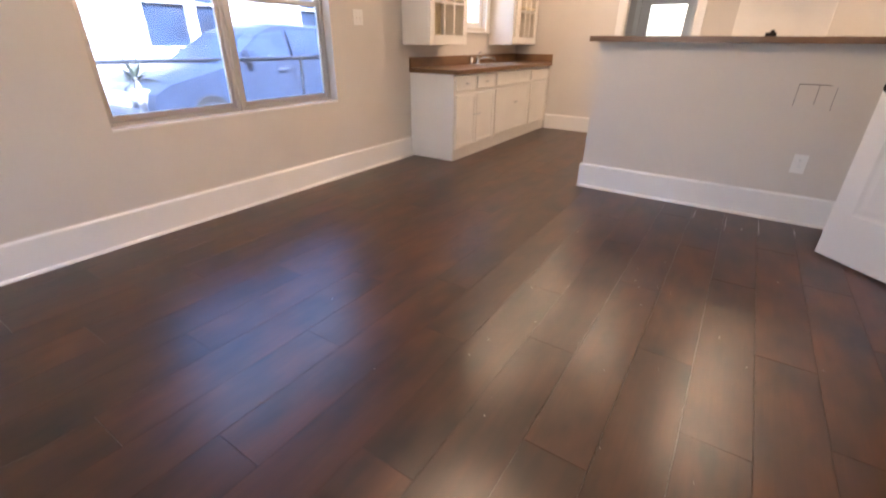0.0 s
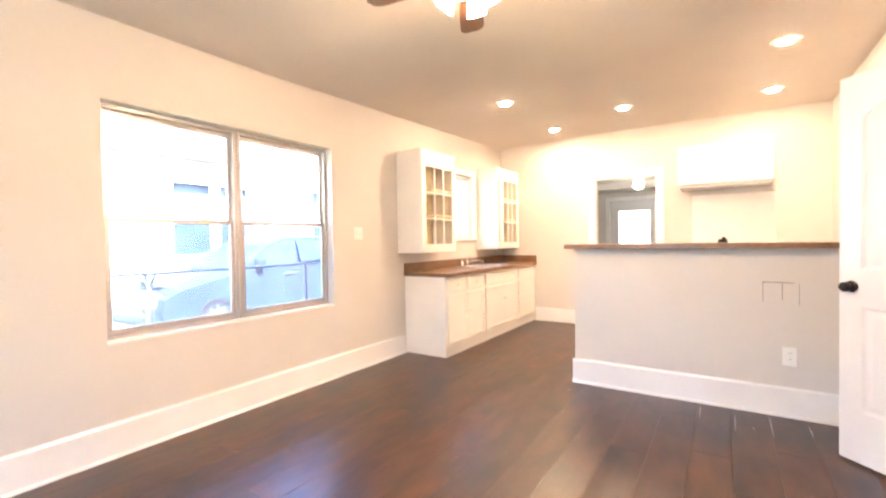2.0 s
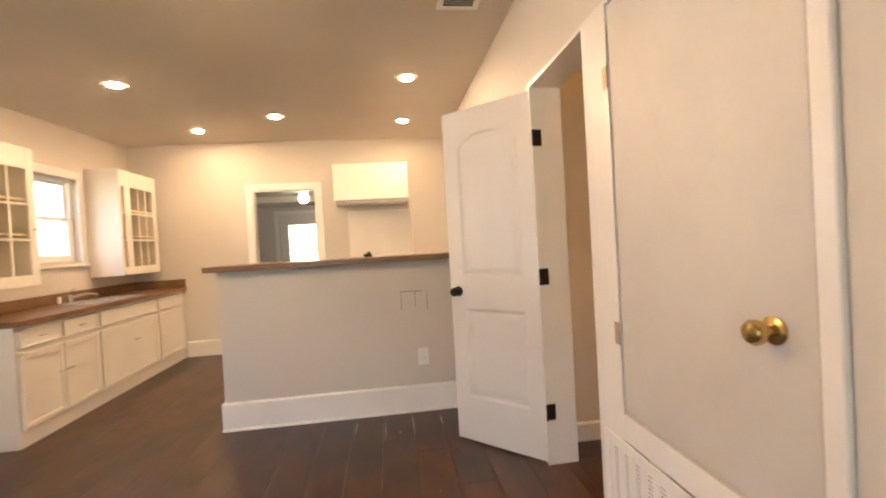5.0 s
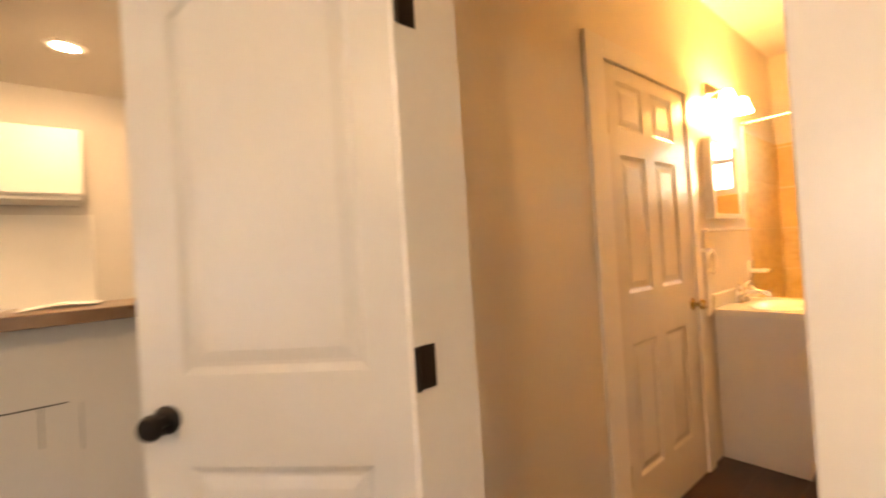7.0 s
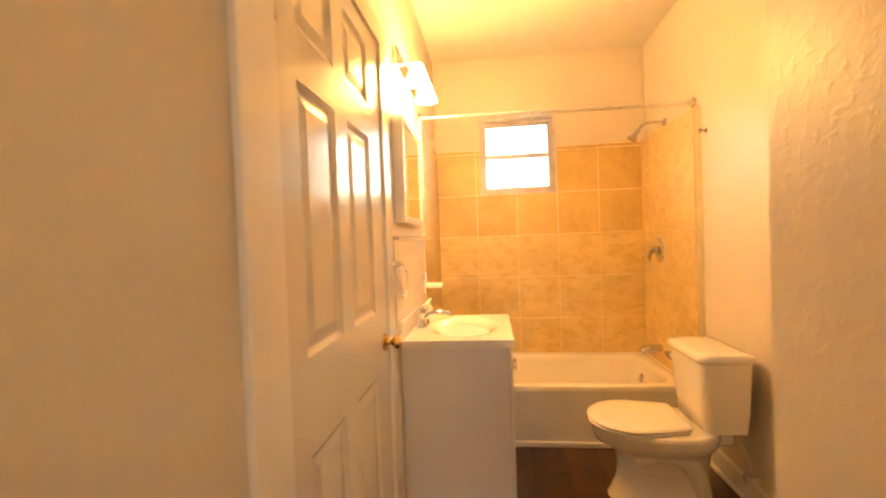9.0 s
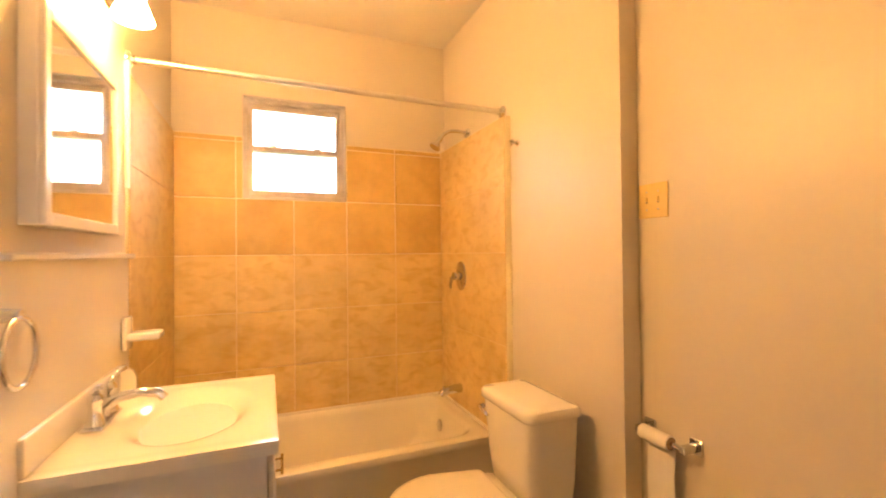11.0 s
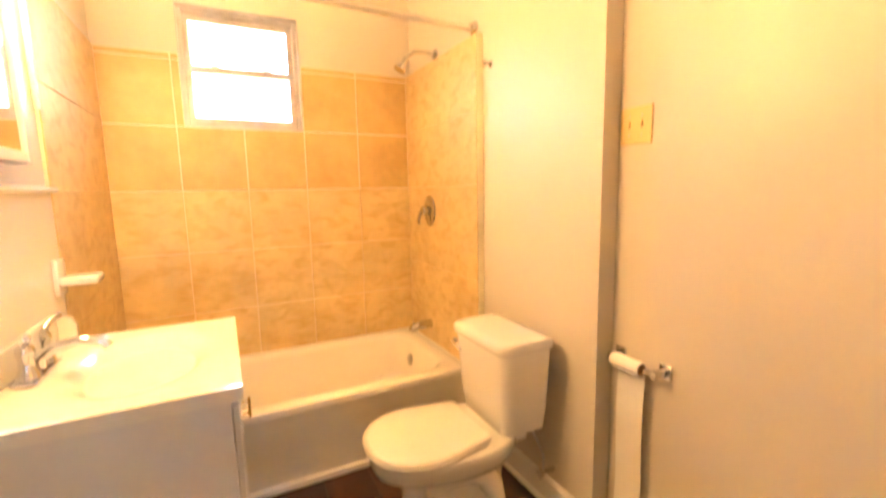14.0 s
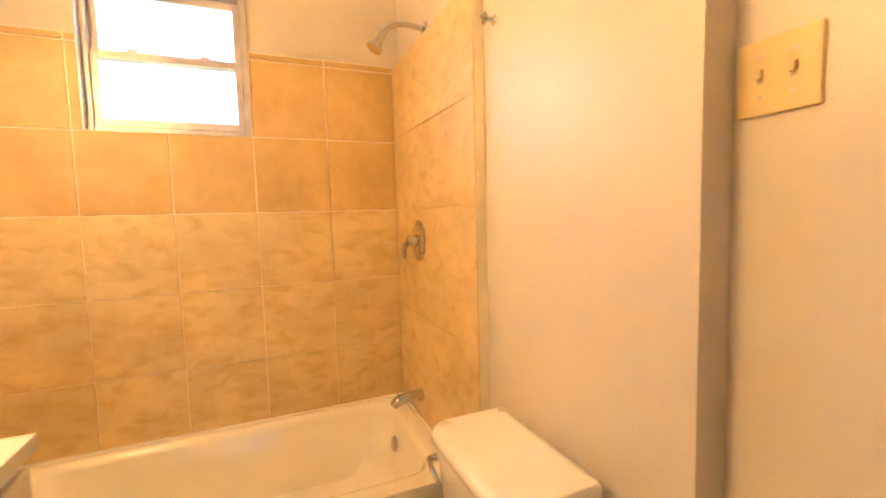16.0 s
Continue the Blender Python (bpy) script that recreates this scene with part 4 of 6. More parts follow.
for a, b in ((SY0 + 0.03, 4.855), (4.885, SY1 - 0.03)):
    x0, x1 = SX0 + 0.07, SX1 - 0.025
    bm = bmesh.new()
    loft(bm, [[(x0 + i, a + i, z), (x1 - i, a + i, z), (x1 - i, b - i, z), (x0 + i, b - i, z)] for i, z in ((0.0, 0.919), (0.006, 0.90), (0.015, 0.78), (0.04, 0.765))], cap=False)
    bm.faces.new([bm.verts.new(p) for p in ((x0 + 0.04, a + 0.04, 0.765), (x1 - 0.04, a + 0.04, 0.765), (x1 - 0.04, b - 0.04, 0.765), (x0 + 0.04, b - 0.04, 0.765))])
    part("bowl", bm, M_STEEL, sink)
tap = thing("kitchen_faucet", (-2.87, 4.72, 0.921), "chrome kitchen faucet with a single lever", "faucet")
part("base_plate", boxes(((-2.895, 4.62, 0.9212), (-2.85, 4.82, 0.932)), bevel=0.004, seg=2), M_CHROME, tap)
part("column", lathe(bmesh.new(), [(0.0, 0.932), (0.026, 0.932), (0.024, 0.985), (0.018, 1.0), (0.0, 1.005)], Matrix.Translation((-2.872, 4.72, 0)), 20), M_CHROME, tap, smooth=40)
part("spout", tube(bmesh.new(), [(-2.872, 4.72, 0.965), (-2.80, 4.73, 0.99), (-2.72, 4.745, 0.995), (-2.665, 4.755, 0.985), (-2.655, 4.757, 0.965)], 0.011, 12), M_CHROME, tap, smooth=50)
part("lever", tube(bmesh.new(), [(-2.872, 4.72, 1.0), (-2.862, 4.72, 1.03), (-2.83, 4.72, 1.055)], [0.009, 0.008, 0.006], 10), M_CHROME, tap, smooth=50)
sprayer = thing("sink_sprayer", (-2.872, 4.60, 0.921), "white and chrome side sprayer on the sink rim", "sprayer")
part("base", lathe(bmesh.new(), [(0.0, 0.921), (0.018, 0.921), (0.014, 0.935), (0.0, 0.94)], Matrix.Translation((-2.872, 4.585, 0)), 14), M_CHROME, sprayer, smooth=40)
part("head", lathe(bmesh.new(), [(0.0, 0.936), (0.012, 0.936), (0.016, 0.97), (0.014, 0.99), (0.0, 0.995)], Matrix.Translation((-2.872, 4.585, 0)), 14), M_PLATE, sprayer, smooth=40)

# the worktop stands 0.885 m high
for unit in (worktop, sink, tap, sprayer):
    unit.location.z -= 0.03


def upper_cabinet(y0, y1, z0, z1, cols, label):
    """Hollow wall cabinet with shelves behind glazed fronts."""
    x0, x1, t = XL + 0.001, -2.69, 0.018
    c = thing("wall_cabinet", (x0, (y0 + y1) / 2, z0), label, "cabinet", "glazed wall cabinets")
    for nm, lo, hi in (("side_panel", (x0, y0, z0), (x1, y0 + t, z1)), ("side_panel", (x0, y1 - t, z0), (x1, y1, z1)), ("bottom", (x0, y0 + t, z0), (x1, y1 - t, z0 + t)), ("top", (x0, y0 + t, z1 - t), (x1, y1 - t, z1))):
        part(nm, boxes((lo, hi)), M_CAB, c)
    part("back", boxes(((x0, y0 + t, z0 + t), (x0 + 0.006, y1 - t, z1 - t))), M_CABIN, c)
    for k in (1, 2):
        z = z0 + (z1 - z0) * (0.12 + 0.76 * k / 3)
        part("shelf", boxes(((x0 + 0.006, y0 + t, z - 0.009), (x1 - 0.02, y1 - t, z + 0.009))), M_CABIN, c)
    for (a, b, n, knob_at) in cols:
        s = 0.075 if n > 1 else 0.03
        bm = bmesh.new()
        zz0, zz1 = z0 + 0.004, z1 - 0.004
        top = 0.17
        xa, xb = x1, x1 + 0.02
        box(bm, (xa, a, zz0), (xb, a + s, zz1), 0.002)
        box(bm, (xa, b - s, zz0), (xb, b, zz1), 0.002)
        box(bm, (xa, a + s, zz0), (xb, b - s, zz0 + 0.085), 0.002)
        box(bm, (xa, a + s, zz1 - top), (xb, b - s, zz1), 0.002)
        d = part("door", bm, M_CAB, c)
        g0, g1, h0, h1 = a + s, b - s, zz0 + 0.085, zz1 - top
        for k in range(1, n):
            y = g0 + (g1 - g0) * k / n
            part("glazing_bar", boxes(((xa + 0.004, y - 0.009, h0), (xb - 0.002, y + 0.009, h1)), bevel=0.002), M_CAB, d)
        for k in (1, 2):
            z = h0 + (h1 - h0) * k / 3
            part("glazing_bar", boxes(((xa + 0.005, g0, z - 0.009), (xb - 0.003, g1, z + 0.009)), bevel=0.002), M_CAB, d)
        for i in range(n):
            for j in range(3):
                p, q = g0 + (g1 - g0) * i / n, g0 + (g1 - g0) * (i + 1) / n
                u, v = h0 + (h1 - h0) * j / 3, h0 + (h1 - h0) * (j + 1) / 3
                part("pane", boxes(((xa + 0.008, p, u), (xa + 0.011, q, v))), M_CABGLASS, d).visible_shadow = False
        if knob_at is not None:
            part("knob", lathe(bmesh.new(), [(0.0, 0.0), (0.006, 0.0), (0.006, 0.012), (0.013, 0.018), (0.011, 0.026), (0.0, 0.028)], Matrix.Translation((xb, knob_at, z0 + 0.45)) @ Matrix.Rotation(radians(90), 4, "Y"), 12), M_OLDBRASS, d, smooth=40)
    return c


upper_cabinet(3.45, 4.12, 1.10, 2.195, [(3.452, 4.118, 3, 4.085)], "white wall cabinet with a nine-pane glass door")
upper_cabinet(5.22, 5.95, 1.10, 2.235, [(5.222, 5.34, 1, None), (5.342, 5.948, 3, None)], "white wall cabinet with glazed side strip and door")

hoodcab = thing("range_cabinet", (-0.056, 5.85, 1.83), "white two-door wall cabinet above the range space", "cabinet")
part("body", boxes(((-0.512, 5.678, 1.832), (0.402, YF - 0.001, 2.29)), bevel=0.002), M_CAB, hoodcab)
for a, b in ((-0.510, -0.058), (-0.054, 0.400)):
    part("door", boxes(((a, 5.658, 1.84), (b, 5.677, 2.286)), bevel=0.003), M_CAB, hoodcab)
part("bottom_panel", boxes(((-0.50, 5.70, 1.805), (0.39, YF - 0.001, 1.8315))), M_CAB, hoodcab)
solid("wall_panel", boxes(((-0.385, YF - 0.012, 0.21), (0.445, YF - 0.001, 1.735)), bevel=0.002), M_CAB, "white sheet backsplash panel behind the range space", "panel", at=(0.03, YF - 0.001, 0.21))

# ---- room beyond the kitchen ----
outer = thing("door_4", (-1.85, ROOM2, 0), "white outer door with a large glass pane", "door", kind="structure")
part("frame", boxes(((-2.425, ROOM2 + 0.03, 0.004), (-2.235, ROOM2 + 0.075, 2.115)), ((-1.535, ROOM2 + 0.03, 0.004), (-1.425, ROOM2 + 0.075, 2.115)), ((-2.235, ROOM2 + 0.03, 0.004), (-1.535, ROOM2 + 0.075, 0.25)), ((-2.235, ROOM2 + 0.03, 1.87), (-1.535, ROOM2 + 0.075, 2.115)), bevel=0.003), M_DOOR, outer)
part("pane", boxes(((-2.24, ROOM2 + 0.05, 0.245), (-1.53, ROOM2 + 0.055, 1.875))), M_GLASS, outer).visible_shadow = False
casing("trim_outer_door", "y", ROOM2, -1, -2.43, -1.42, 2.12, label="white casing round the outer door", w=0.10)
fan2 = thing("small_ceiling_fan", (-1.46, 8.95, 2.47), "white ceiling fan with a lit globe", "ceiling fan")
fa = Matrix.Translation((-1.46, 8.95, 0))
part("motor_housing", lathe(bmesh.new(), [(0.0, 2.469), (0.07, 2.469), (0.09, 2.44), (0.09, 2.40), (0.05, 2.385), (0.0, 2.385)], fa), M_TRIM, fan2, smooth=40)
part("globe", lathe(bmesh.new(), [(0.0, 2.17), (0.05, 2.18), (0.09, 2.225), (0.095, 2.275), (0.06, 2.35), (0.05, 2.384), (0.0, 2.384)], fa, 20), M_BACKGLOW, fan2, "lit white globe", 60)
for k in range(4):
    bm = loft(bmesh.new(), [[(0.08, -0.05, z), (0.50, -0.065, z), (0.53, 0.0, z), (0.50, 0.065, z), (0.08, 0.05, z)] for z in (2.418, 2.425)])
    bmesh.ops.transform(bm, matrix=fa @ Matrix.Rotation(radians(20 + 90 * k), 4, "Z"), verts=bm.verts)
    part("blade", bm, M_TRIM, fan2)

# ---- bathroom ----
def tub():
    """Alcove tub with a flat apron, rolled rim and rounded basin."""
    o = thing("bathtub", (4.37, 1.97, 0), "white enamel alcove bathtub with a flat apron", "bathtub")
    x0, x1, y0, y1, zr = 3.995, 4.742, 1.212, 2.744, 0.378

    def rring(ix, iy, z, r, n=6):
        a0, a1, b0, b1 = x0 + ix[0], x1 - ix[1], y0 + iy[0], y1 - iy[1]
        pts = []
        for cx, cy, s in ((a1 - r, b1 - r, 0), (a0 + r, b1 - r, 90), (a0 + r, b0 + r, 180), (a1 - r, b0 + r, 270)):
            for k in range(n + 1):
                a = radians(s + 90 * k / n)
                pts.append((cx + r * math.cos(a), cy + r * math.sin(a), z))
        return pts

    rings = [rring((0.012, 0), (0, 0), 0.03, 0.004), rring((0.012, 0), (0, 0), 0.30, 0.004), rring((0.004, 0), (0, 0), 0.335, 0.006), rring((0.0, 0), (0, 0), 0.355, 0.008), rring((0.006, 0), (0, 0), zr - 0.004, 0.01), rring((0.018, 0.006), (0.006, 0.006), zr, 0.012),
             rring((0.07, 0.035), (0.06, 0.05), zr, 0.10), rring((0.082, 0.045), (0.072, 0.062), zr - 0.006, 0.11), rring((0.092, 0.055), (0.085, 0.078), zr - 0.03, 0.12), rring((0.12, 0.085), (0.12, 0.14), 0.16, 0.13), rring((0.16, 0.12), (0.17, 0.22), 0.085, 0.13), rring((0.24, 0.2), (0.28, 0.34), 0.072, 0.1)]
    part("tub_shell", loft(bmesh.new(), rings), M_TUB, o, smooth=50)
    part("floor_strip", boxes(((3.985, 1.21, 0.002), (4.006, 2.30, 0.034)), bevel=0.006, seg=2), M_TRIM, o, "white caulked strip along the floor")
    part("caulk", boxes(((4.727, 1.214, 0.374), (4.7425, 2.744, 0.386)), ((4.0, 1.2045, 0.374), (4.7265, 1.222, 0.386)), bevel=0.002), M_TUB, o)
    m = Matrix.Translation((4.50, 1.322, 0.262)) @ Vector((0, 1, 0.12)).to_track_quat("Z", "Y").to_matrix().to_4x4()
    cover = part("overflow_plate", lathe(bmesh.new(), [(0.0, 0.012), (0.02, 0.012), (0.034, 0.006), (0.036, 0.0), (0.0, 0.0)], m, 20), M_CHROME, o, smooth=40)
    part("screw", lathe(bmesh.new(), [(0.0, 0.016), (0.004, 0.015), (0.004, 0.011)], m, 8), M_STEEL, cover)
    return o


tub()


def mixer():
    v = thing("shower_valve", (4.41, 1.205, 1.09), "chrome shower valve with lever on the tiled wall", "valve")
    m = Matrix.Translation((4.41, 1.2085, 1.175)) @ Matrix.Rotation(radians(-90), 4, "X")
    plate_m = m @ Matrix.Diagonal((0.8, 1.0, 1, 1))
    part("escutcheon", lathe(bmesh.new(), [(0.0, 0.0), (0.088, 0.0), (0.086, 0.006), (0.07, 0.012), (0.03, 0.016), (0.0, 0.016)], plate_m, 28), M_CHROME, v, smooth=40)
    part("hub", lathe(bmesh.new(), [(0.024, 0.014), (0.024, 0.045), (0.020, 0.052), (0.0, 0.054)], m, 18), M_CHROME, v, smooth=40)
    part("lever", tube(bmesh.new(), [(4.41, 1.245, 1.178), (4.425, 1.262, 1.165), (4.435, 1.27, 1.125), (4.43, 1.268, 1.098)], [0.012, 0.011, 0.009, 0.007], 10), M_CHROME, v, smooth=50)
    s = thing("tub_spout", (4.43, 1.2, 0.46), "chrome tub spout above the overflow", "spout")
    part("spout", tube(bmesh.new(), [(4.44, 1.203, 0.492), (4.44, 1.24, 0.492), (4.44, 1.29, 0.489), (4.44, 1.325, 0.478), (4.44, 1.338, 0.462)], [0.027, 0.026, 0.024, 0.022, 0.017], 16), M_CHROME, s, smooth=50)
    part("diverter", rod(bmesh.new(), (4.44, 1.318, 0.495), (4.44, 1.318, 0.515), 0.005, seg=8), M_CHROME, s)
    h = thing("wall_shower", (4.39, 1.192, 2.03), "chrome shower head on a bent arm", "shower head")
    part("flange", lathe(bmesh.new(), [(0.0, 0.0), (0.03, 0.0), (0.026, 0.008), (0.012, 0.012), (0.0, 0.012)], Matrix.Translation((4.385, 1.1655, 2.035)) @ Matrix.Rotation(radians(-90), 4, "X"), 20), M_CHROME, h, smooth=40)
    part("arm", tube(bmesh.new(), [(4.385, 1.168, 2.035), (4.385, 1.24, 2.04), (4.385, 1.285, 2.036), (4.385, 1.32, 2.015), (4.385, 1.345, 1.985)], 0.0105, 10), M_CHROME, h, smooth=50)
    m = Matrix.Translation((4.385, 1.345, 1.985)) @ Vector((0, 0.55, -0.83)).to_track_quat("Z", "Y").to_matrix().to_4x4()
    part("rose", lathe(bmesh.new(), [(0.0, -0.012), (0.014, -0.012), (0.016, 0.008), (0.013, 0.02), (0.022, 0.04), (0.033, 0.058), (0.033, 0.066), (0.0, 0.064)], m, 20), M_CHROME, h, smooth=40)


mixer()

rail = thing("shower_rail", (3.968, 1.97, 2.034), "chrome shower curtain rod across the tub", "curtain rod")
part("bar", rod(bmesh.new(), (3.968, 1.175, 2.034), (3.968, 2.762, 2.05), 0.0125, seg=14), M_SATIN, rail, smooth=40)
for y, s, z in ((1.166, 1, 2.034), (2.769, -1, 2.05)):
    m = Matrix.Translation((3.968, y, z)) @ Matrix.Rotation(radians(-90 * s), 4, "X")
    part("flange", lathe(bmesh.new(), [(0.0, 0.0), (0.034, 0.0), (0.032, 0.006), (0.018, 0.014), (0.0165, 0.028), (0.0, 0.028)], m, 20), M_CHROME, rail, smooth=40)

hook = thing("robe_hook", (3.829, 1.178, 1.825), "small chrome double robe hook on the cream wall", "hook")
part("base", lathe(bmesh.new(), [(0.0, 0.0), (0.015, 0.0), (0.014, 0.005), (0.008, 0.009), (0.0, 0.010)], Matrix.Translation((3.829, 1.1655, 1.842)) @ Matrix.Rotation(radians(-90), 4, "X"), 16), M_CHROME, hook, smooth=40)
for dx, dz in ((-0.012, 0.010), (0.012, 0.010), (0.0, -0.012)):
    part("prong", tube(bmesh.new(), [(3.829, 1.174, 1.842), (3.829 + dx * 0.5, 1.190, 1.842 + dz * 0.3), (3.829 + dx, 1.203, 1.842 + dz)], [0.004, 0.004, 0.006], 8), M_CHROME, hook, smooth=50)

plate("double_switch", (3.112, 1.09, 1.481), "y+", 0.118, 0.116, M_IVORY, "ivory double toggle switch plate on the cream wall", "switch", gangs=2)


def toilet():
    cx = 3.522
    o = thing("toilet", (cx, 1.55, 0), "white porcelain two-piece toilet with closed lid", "toilet")

    def egg(w, back, front, z, n=28, sq=1.0, ox=0.0):
        mid = back + (front - back) * 0.42
        pts = []
        for k in range(n):
            a = 2 * math.pi * k / n
            c, s = math.cos(a), math.sin(a)
            c = math.copysign(abs(c) ** sq, c)
            d = (front - mid) if s > 0 else (mid - back)
            s2 = s if s > 0 else math.copysign(abs(s) ** 0.75, s)
            pts.append((cx + ox + 1.08 * w * c, mid + d * s2, z))
        return pts

    part("bowl", loft(bmesh.new(), [egg(0.122, 1.33, 1.815, 0.0000), egg(0.122, 1.33, 1.815, 0.0112), egg(0.113, 1.335, 1.80, 0.0327), egg(0.100, 1.34, 1.775, 0.0933), egg(0.096, 1.34, 1.765, 0.1680), egg(0.104, 1.335, 1.775, 0.2193), egg(0.132, 1.325, 1.81, 0.2567), egg(0.163, 1.31, 1.865, 0.2850), egg(0.178, 1.30, 1.878, 0.3150), egg(0.181, 1.30, 1.885, 0.3400), egg(0.181, 1.30, 1.885, 0.3620), egg(0.172, 1.305, 1.897, 0.3700), egg(0.10, 1.37, 1.80, 0.3680)]), M_PORC, o, smooth=60)
    for side in (-1, 1):
        path = [(1.70, 0.20), (1.62, 0.245), (1.54, 0.25), (1.47, 0.215), (1.43, 0.15), (1.41, 0.07), (1.405, 0.02)]
        part("trapway", tube(bmesh.new(), [(cx + side * 0.078, y, z) for y, z in path], [0.03, 0.044, 0.052, 0.053, 0.050, 0.046, 0.044], 14), M_PORC, o, smooth=60)
    part("shelf", boxes(((cx - 0.088, 1.25, 0.285), (cx + 0.088, 1.47, 0.362)), bevel=0.03, seg=3), M_PORC, o, smooth=50)
    def lid_ring(w, back, front, z, n=36):
        """Round at the front, drawn in to a straight edge at the hinges."""
        mid = back + (front - back) * 0.50
        pts = []
        for k in range(n):
            a = 2 * math.pi * k / n
            c, s = math.cos(a), math.sin(a)
            if s >= 0:
                pts.append((cx + w * math.copysign(abs(c) ** 0.9, c), mid + (front - mid) * s, z))
            else:
                f = min(1.0, -s * 1.9)
                pts.append((cx + w * (math.copysign(min(1.0, abs(c) * 1.15), c)) * (1 - 0.22 * f), mid - (mid - back) * f, z))
        return pts

    part("seat", loft(bmesh.new(), [lid_ring(0.197, 1.478, 1.893, 0.3725), lid_ring(0.200, 1.473, 1.897, 0.3780), lid_ring(0.197, 1.478, 1.893, 0.3845)]), M_SEAT, o, smooth=60)
    part("lid", loft(bmesh.new(), [lid_ring(0.196, 1.468, 1.895, 0.3885), lid_ring(0.201, 1.463, 1.90, 0.3940), lid_ring(0.198, 1.466, 1.896, 0.4015), lid_ring(0.180, 1.48, 1.878, 0.4070), lid_ring(0.09, 1.53, 1.79, 0.4095)]), M_SEAT, o, smooth=60)
    part("lid_hinge", rod(bmesh.new(), (cx - 0.09, 1.476, 0.384), (cx + 0.09, 1.476, 0.384), 0.011, seg=10), M_SEAT, o, smooth=50)

    def slab(w, y0, y1, z, r=0.045, bow=0.0, n=5):
        pts = []
        w = w * 1.01
        for px, py, s in ((cx + w - r, y1 - r, 0), (cx - w + r, y1 - r, 90), (cx - w + 0.015, y0 + 0.015, 180), (cx + w - 0.015, y0 + 0.015, 270)):
            rr = r if s < 180 else 0.015
            for k in range(n + 1):
                a = radians(s + 90 * k / n)
                pts.append((px + rr * math.cos(a), py + rr * math.sin(a) + (bow * (1 - ((px - cx) / w) ** 2) if s < 180 else 0), z))
        return pts

    part("tank", loft(bmesh.new(), [slab(0.140, 1.255, 1.395, 0.364), slab(0.162, 1.238, 1.415, 0.378), slab(0.172, 1.232, 1.425, 0.46), slab(0.186, 1.228, 1.442, 0.699)]), M_PORC, o, smooth=50)
    part("tank_lid", loft(bmesh.new(), [slab(0.189, 1.224, 1.448, 0.7005), slab(0.194, 1.220, 1.455, 0.708, 0.05), slab(0.194, 1.220, 1.455, 0.732, 0.05), slab(0.189, 1.226, 1.448, 0.741, 0.05), slab(0.15, 1.250, 1.415, 0.745, 0.05)]), M_PORC, o, smooth=50)
    part("flush_lever", tube(bmesh.new(), [(cx + 0.158, 1.442, 0.665), (cx + 0.158, 1.462, 0.665), (cx + 0.12, 1.47, 0.662), (cx + 0.075, 1.47, 0.655)], [0.011, 0.008, 0.007, 0.006], 8), M_CHROME, o, smooth=50)
    for s in (-1, 1):
        part("bolt_cap", lathe(bmesh.new(), [(0.014, 0.0), (0.013, 0.012), (0.006, 0.019), (0.0, 0.02)], Matrix.Translation((cx + s * 0.128, 1.50, 0.001)), 12), M_PORC, o, smooth=50)
    supply = thing("supply_valve", (cx - 0.14, 1.22, 0.2), "small chrome water valve beside the toilet", "valve")
    part("stub", rod(bmesh.new(), (cx - 0.16, 1.182, 0.185), (cx - 0.16, 1.25, 0.185), 0.009, seg=10), M_CHROME, supply, smooth=40)
    part("handle", lathe(bmesh.new(), [(0.0, 0.0), (0.02, 0.0), (0.02, 0.008), (0.0, 0.01)], Matrix.Translation((cx - 0.16, 1.25, 0.185)) @ Matrix.Rotation(radians(-90), 4, "X"), 12), M_CHROME, supply, smooth=40)
    part("hose", tube(bmesh.new(), [(cx - 0.16, 1.238, 0.19), (cx - 0.165, 1.24, 0.26), (cx - 0.15, 1.26, 0.32), (cx - 0.14, 1.28, 0.364)], 0.005, 8), M_STEEL, supply, smooth=50)


toilet()


def paper_holder():
    o = thing("paper_holder", (3.05, 1.09, 0.69), "chrome toilet paper holder on the cream wall", "paper holder")
    for x, z in ((3.135, 0.722), (2.968, 0.718)):
        post = part("post", boxes(((x - 0.022, 1.0905, z - 0.025), (x + 0.022, 1.098, z + 0.025)), bevel=0.003), M_CHROME, o)
        part("arm", boxes(((x - 0.01, 1.098, z - 0.012), (x + 0.01, 1.155, z + 0.012)), bevel=0.004, seg=2), M_CHROME, post)
    part("roller", rod(bmesh.new(), (2.978, 1.145, 0.718), (3.126, 1.145, 0.720), 0.008, seg=10), M_CHROME, o, smooth=40)
    r = thing("toilet_paper", (3.07, 1.145, 0.7), "nearly used white toilet paper roll, hanging to the floor", "toilet paper")
    bm = bmesh.new()
    rod(bm, (3.015, 1.145, 0.7185), (3.122, 1.145, 0.7195), 0.0235, seg=22)
    part("roll", bm, M_PAPER, r, smooth=40)
    part("core", lathe(bmesh.new(), [(0.0, 0.0005), (0.019, 0.0005), (0.0195, 0.002), (0.0, 0.002)], Matrix.Translation((3.0145, 1.145, 0.7185)) @ Matrix.Rotation(radians(-90), 4, "Y"), 16), M_CARD, r)
    bm = bmesh.new()
    col = []
    for k in range(15):
        f = k / 14
        z = 0.7185 - f * 0.692
        y = 1.1445 - 0.024 * math.cos(0) + 0.006 * math.sin(7 * f) + 0.012 * f * f
        col.append((y, z))
    back = [(y - 0.0012, z) for y, z in reversed(col)]
    prism(bm, col + back, "x", 3.018, 3.120)
    part("hanging_sheet", bm, M_PAPER, r, smooth=50)


paper_holder()


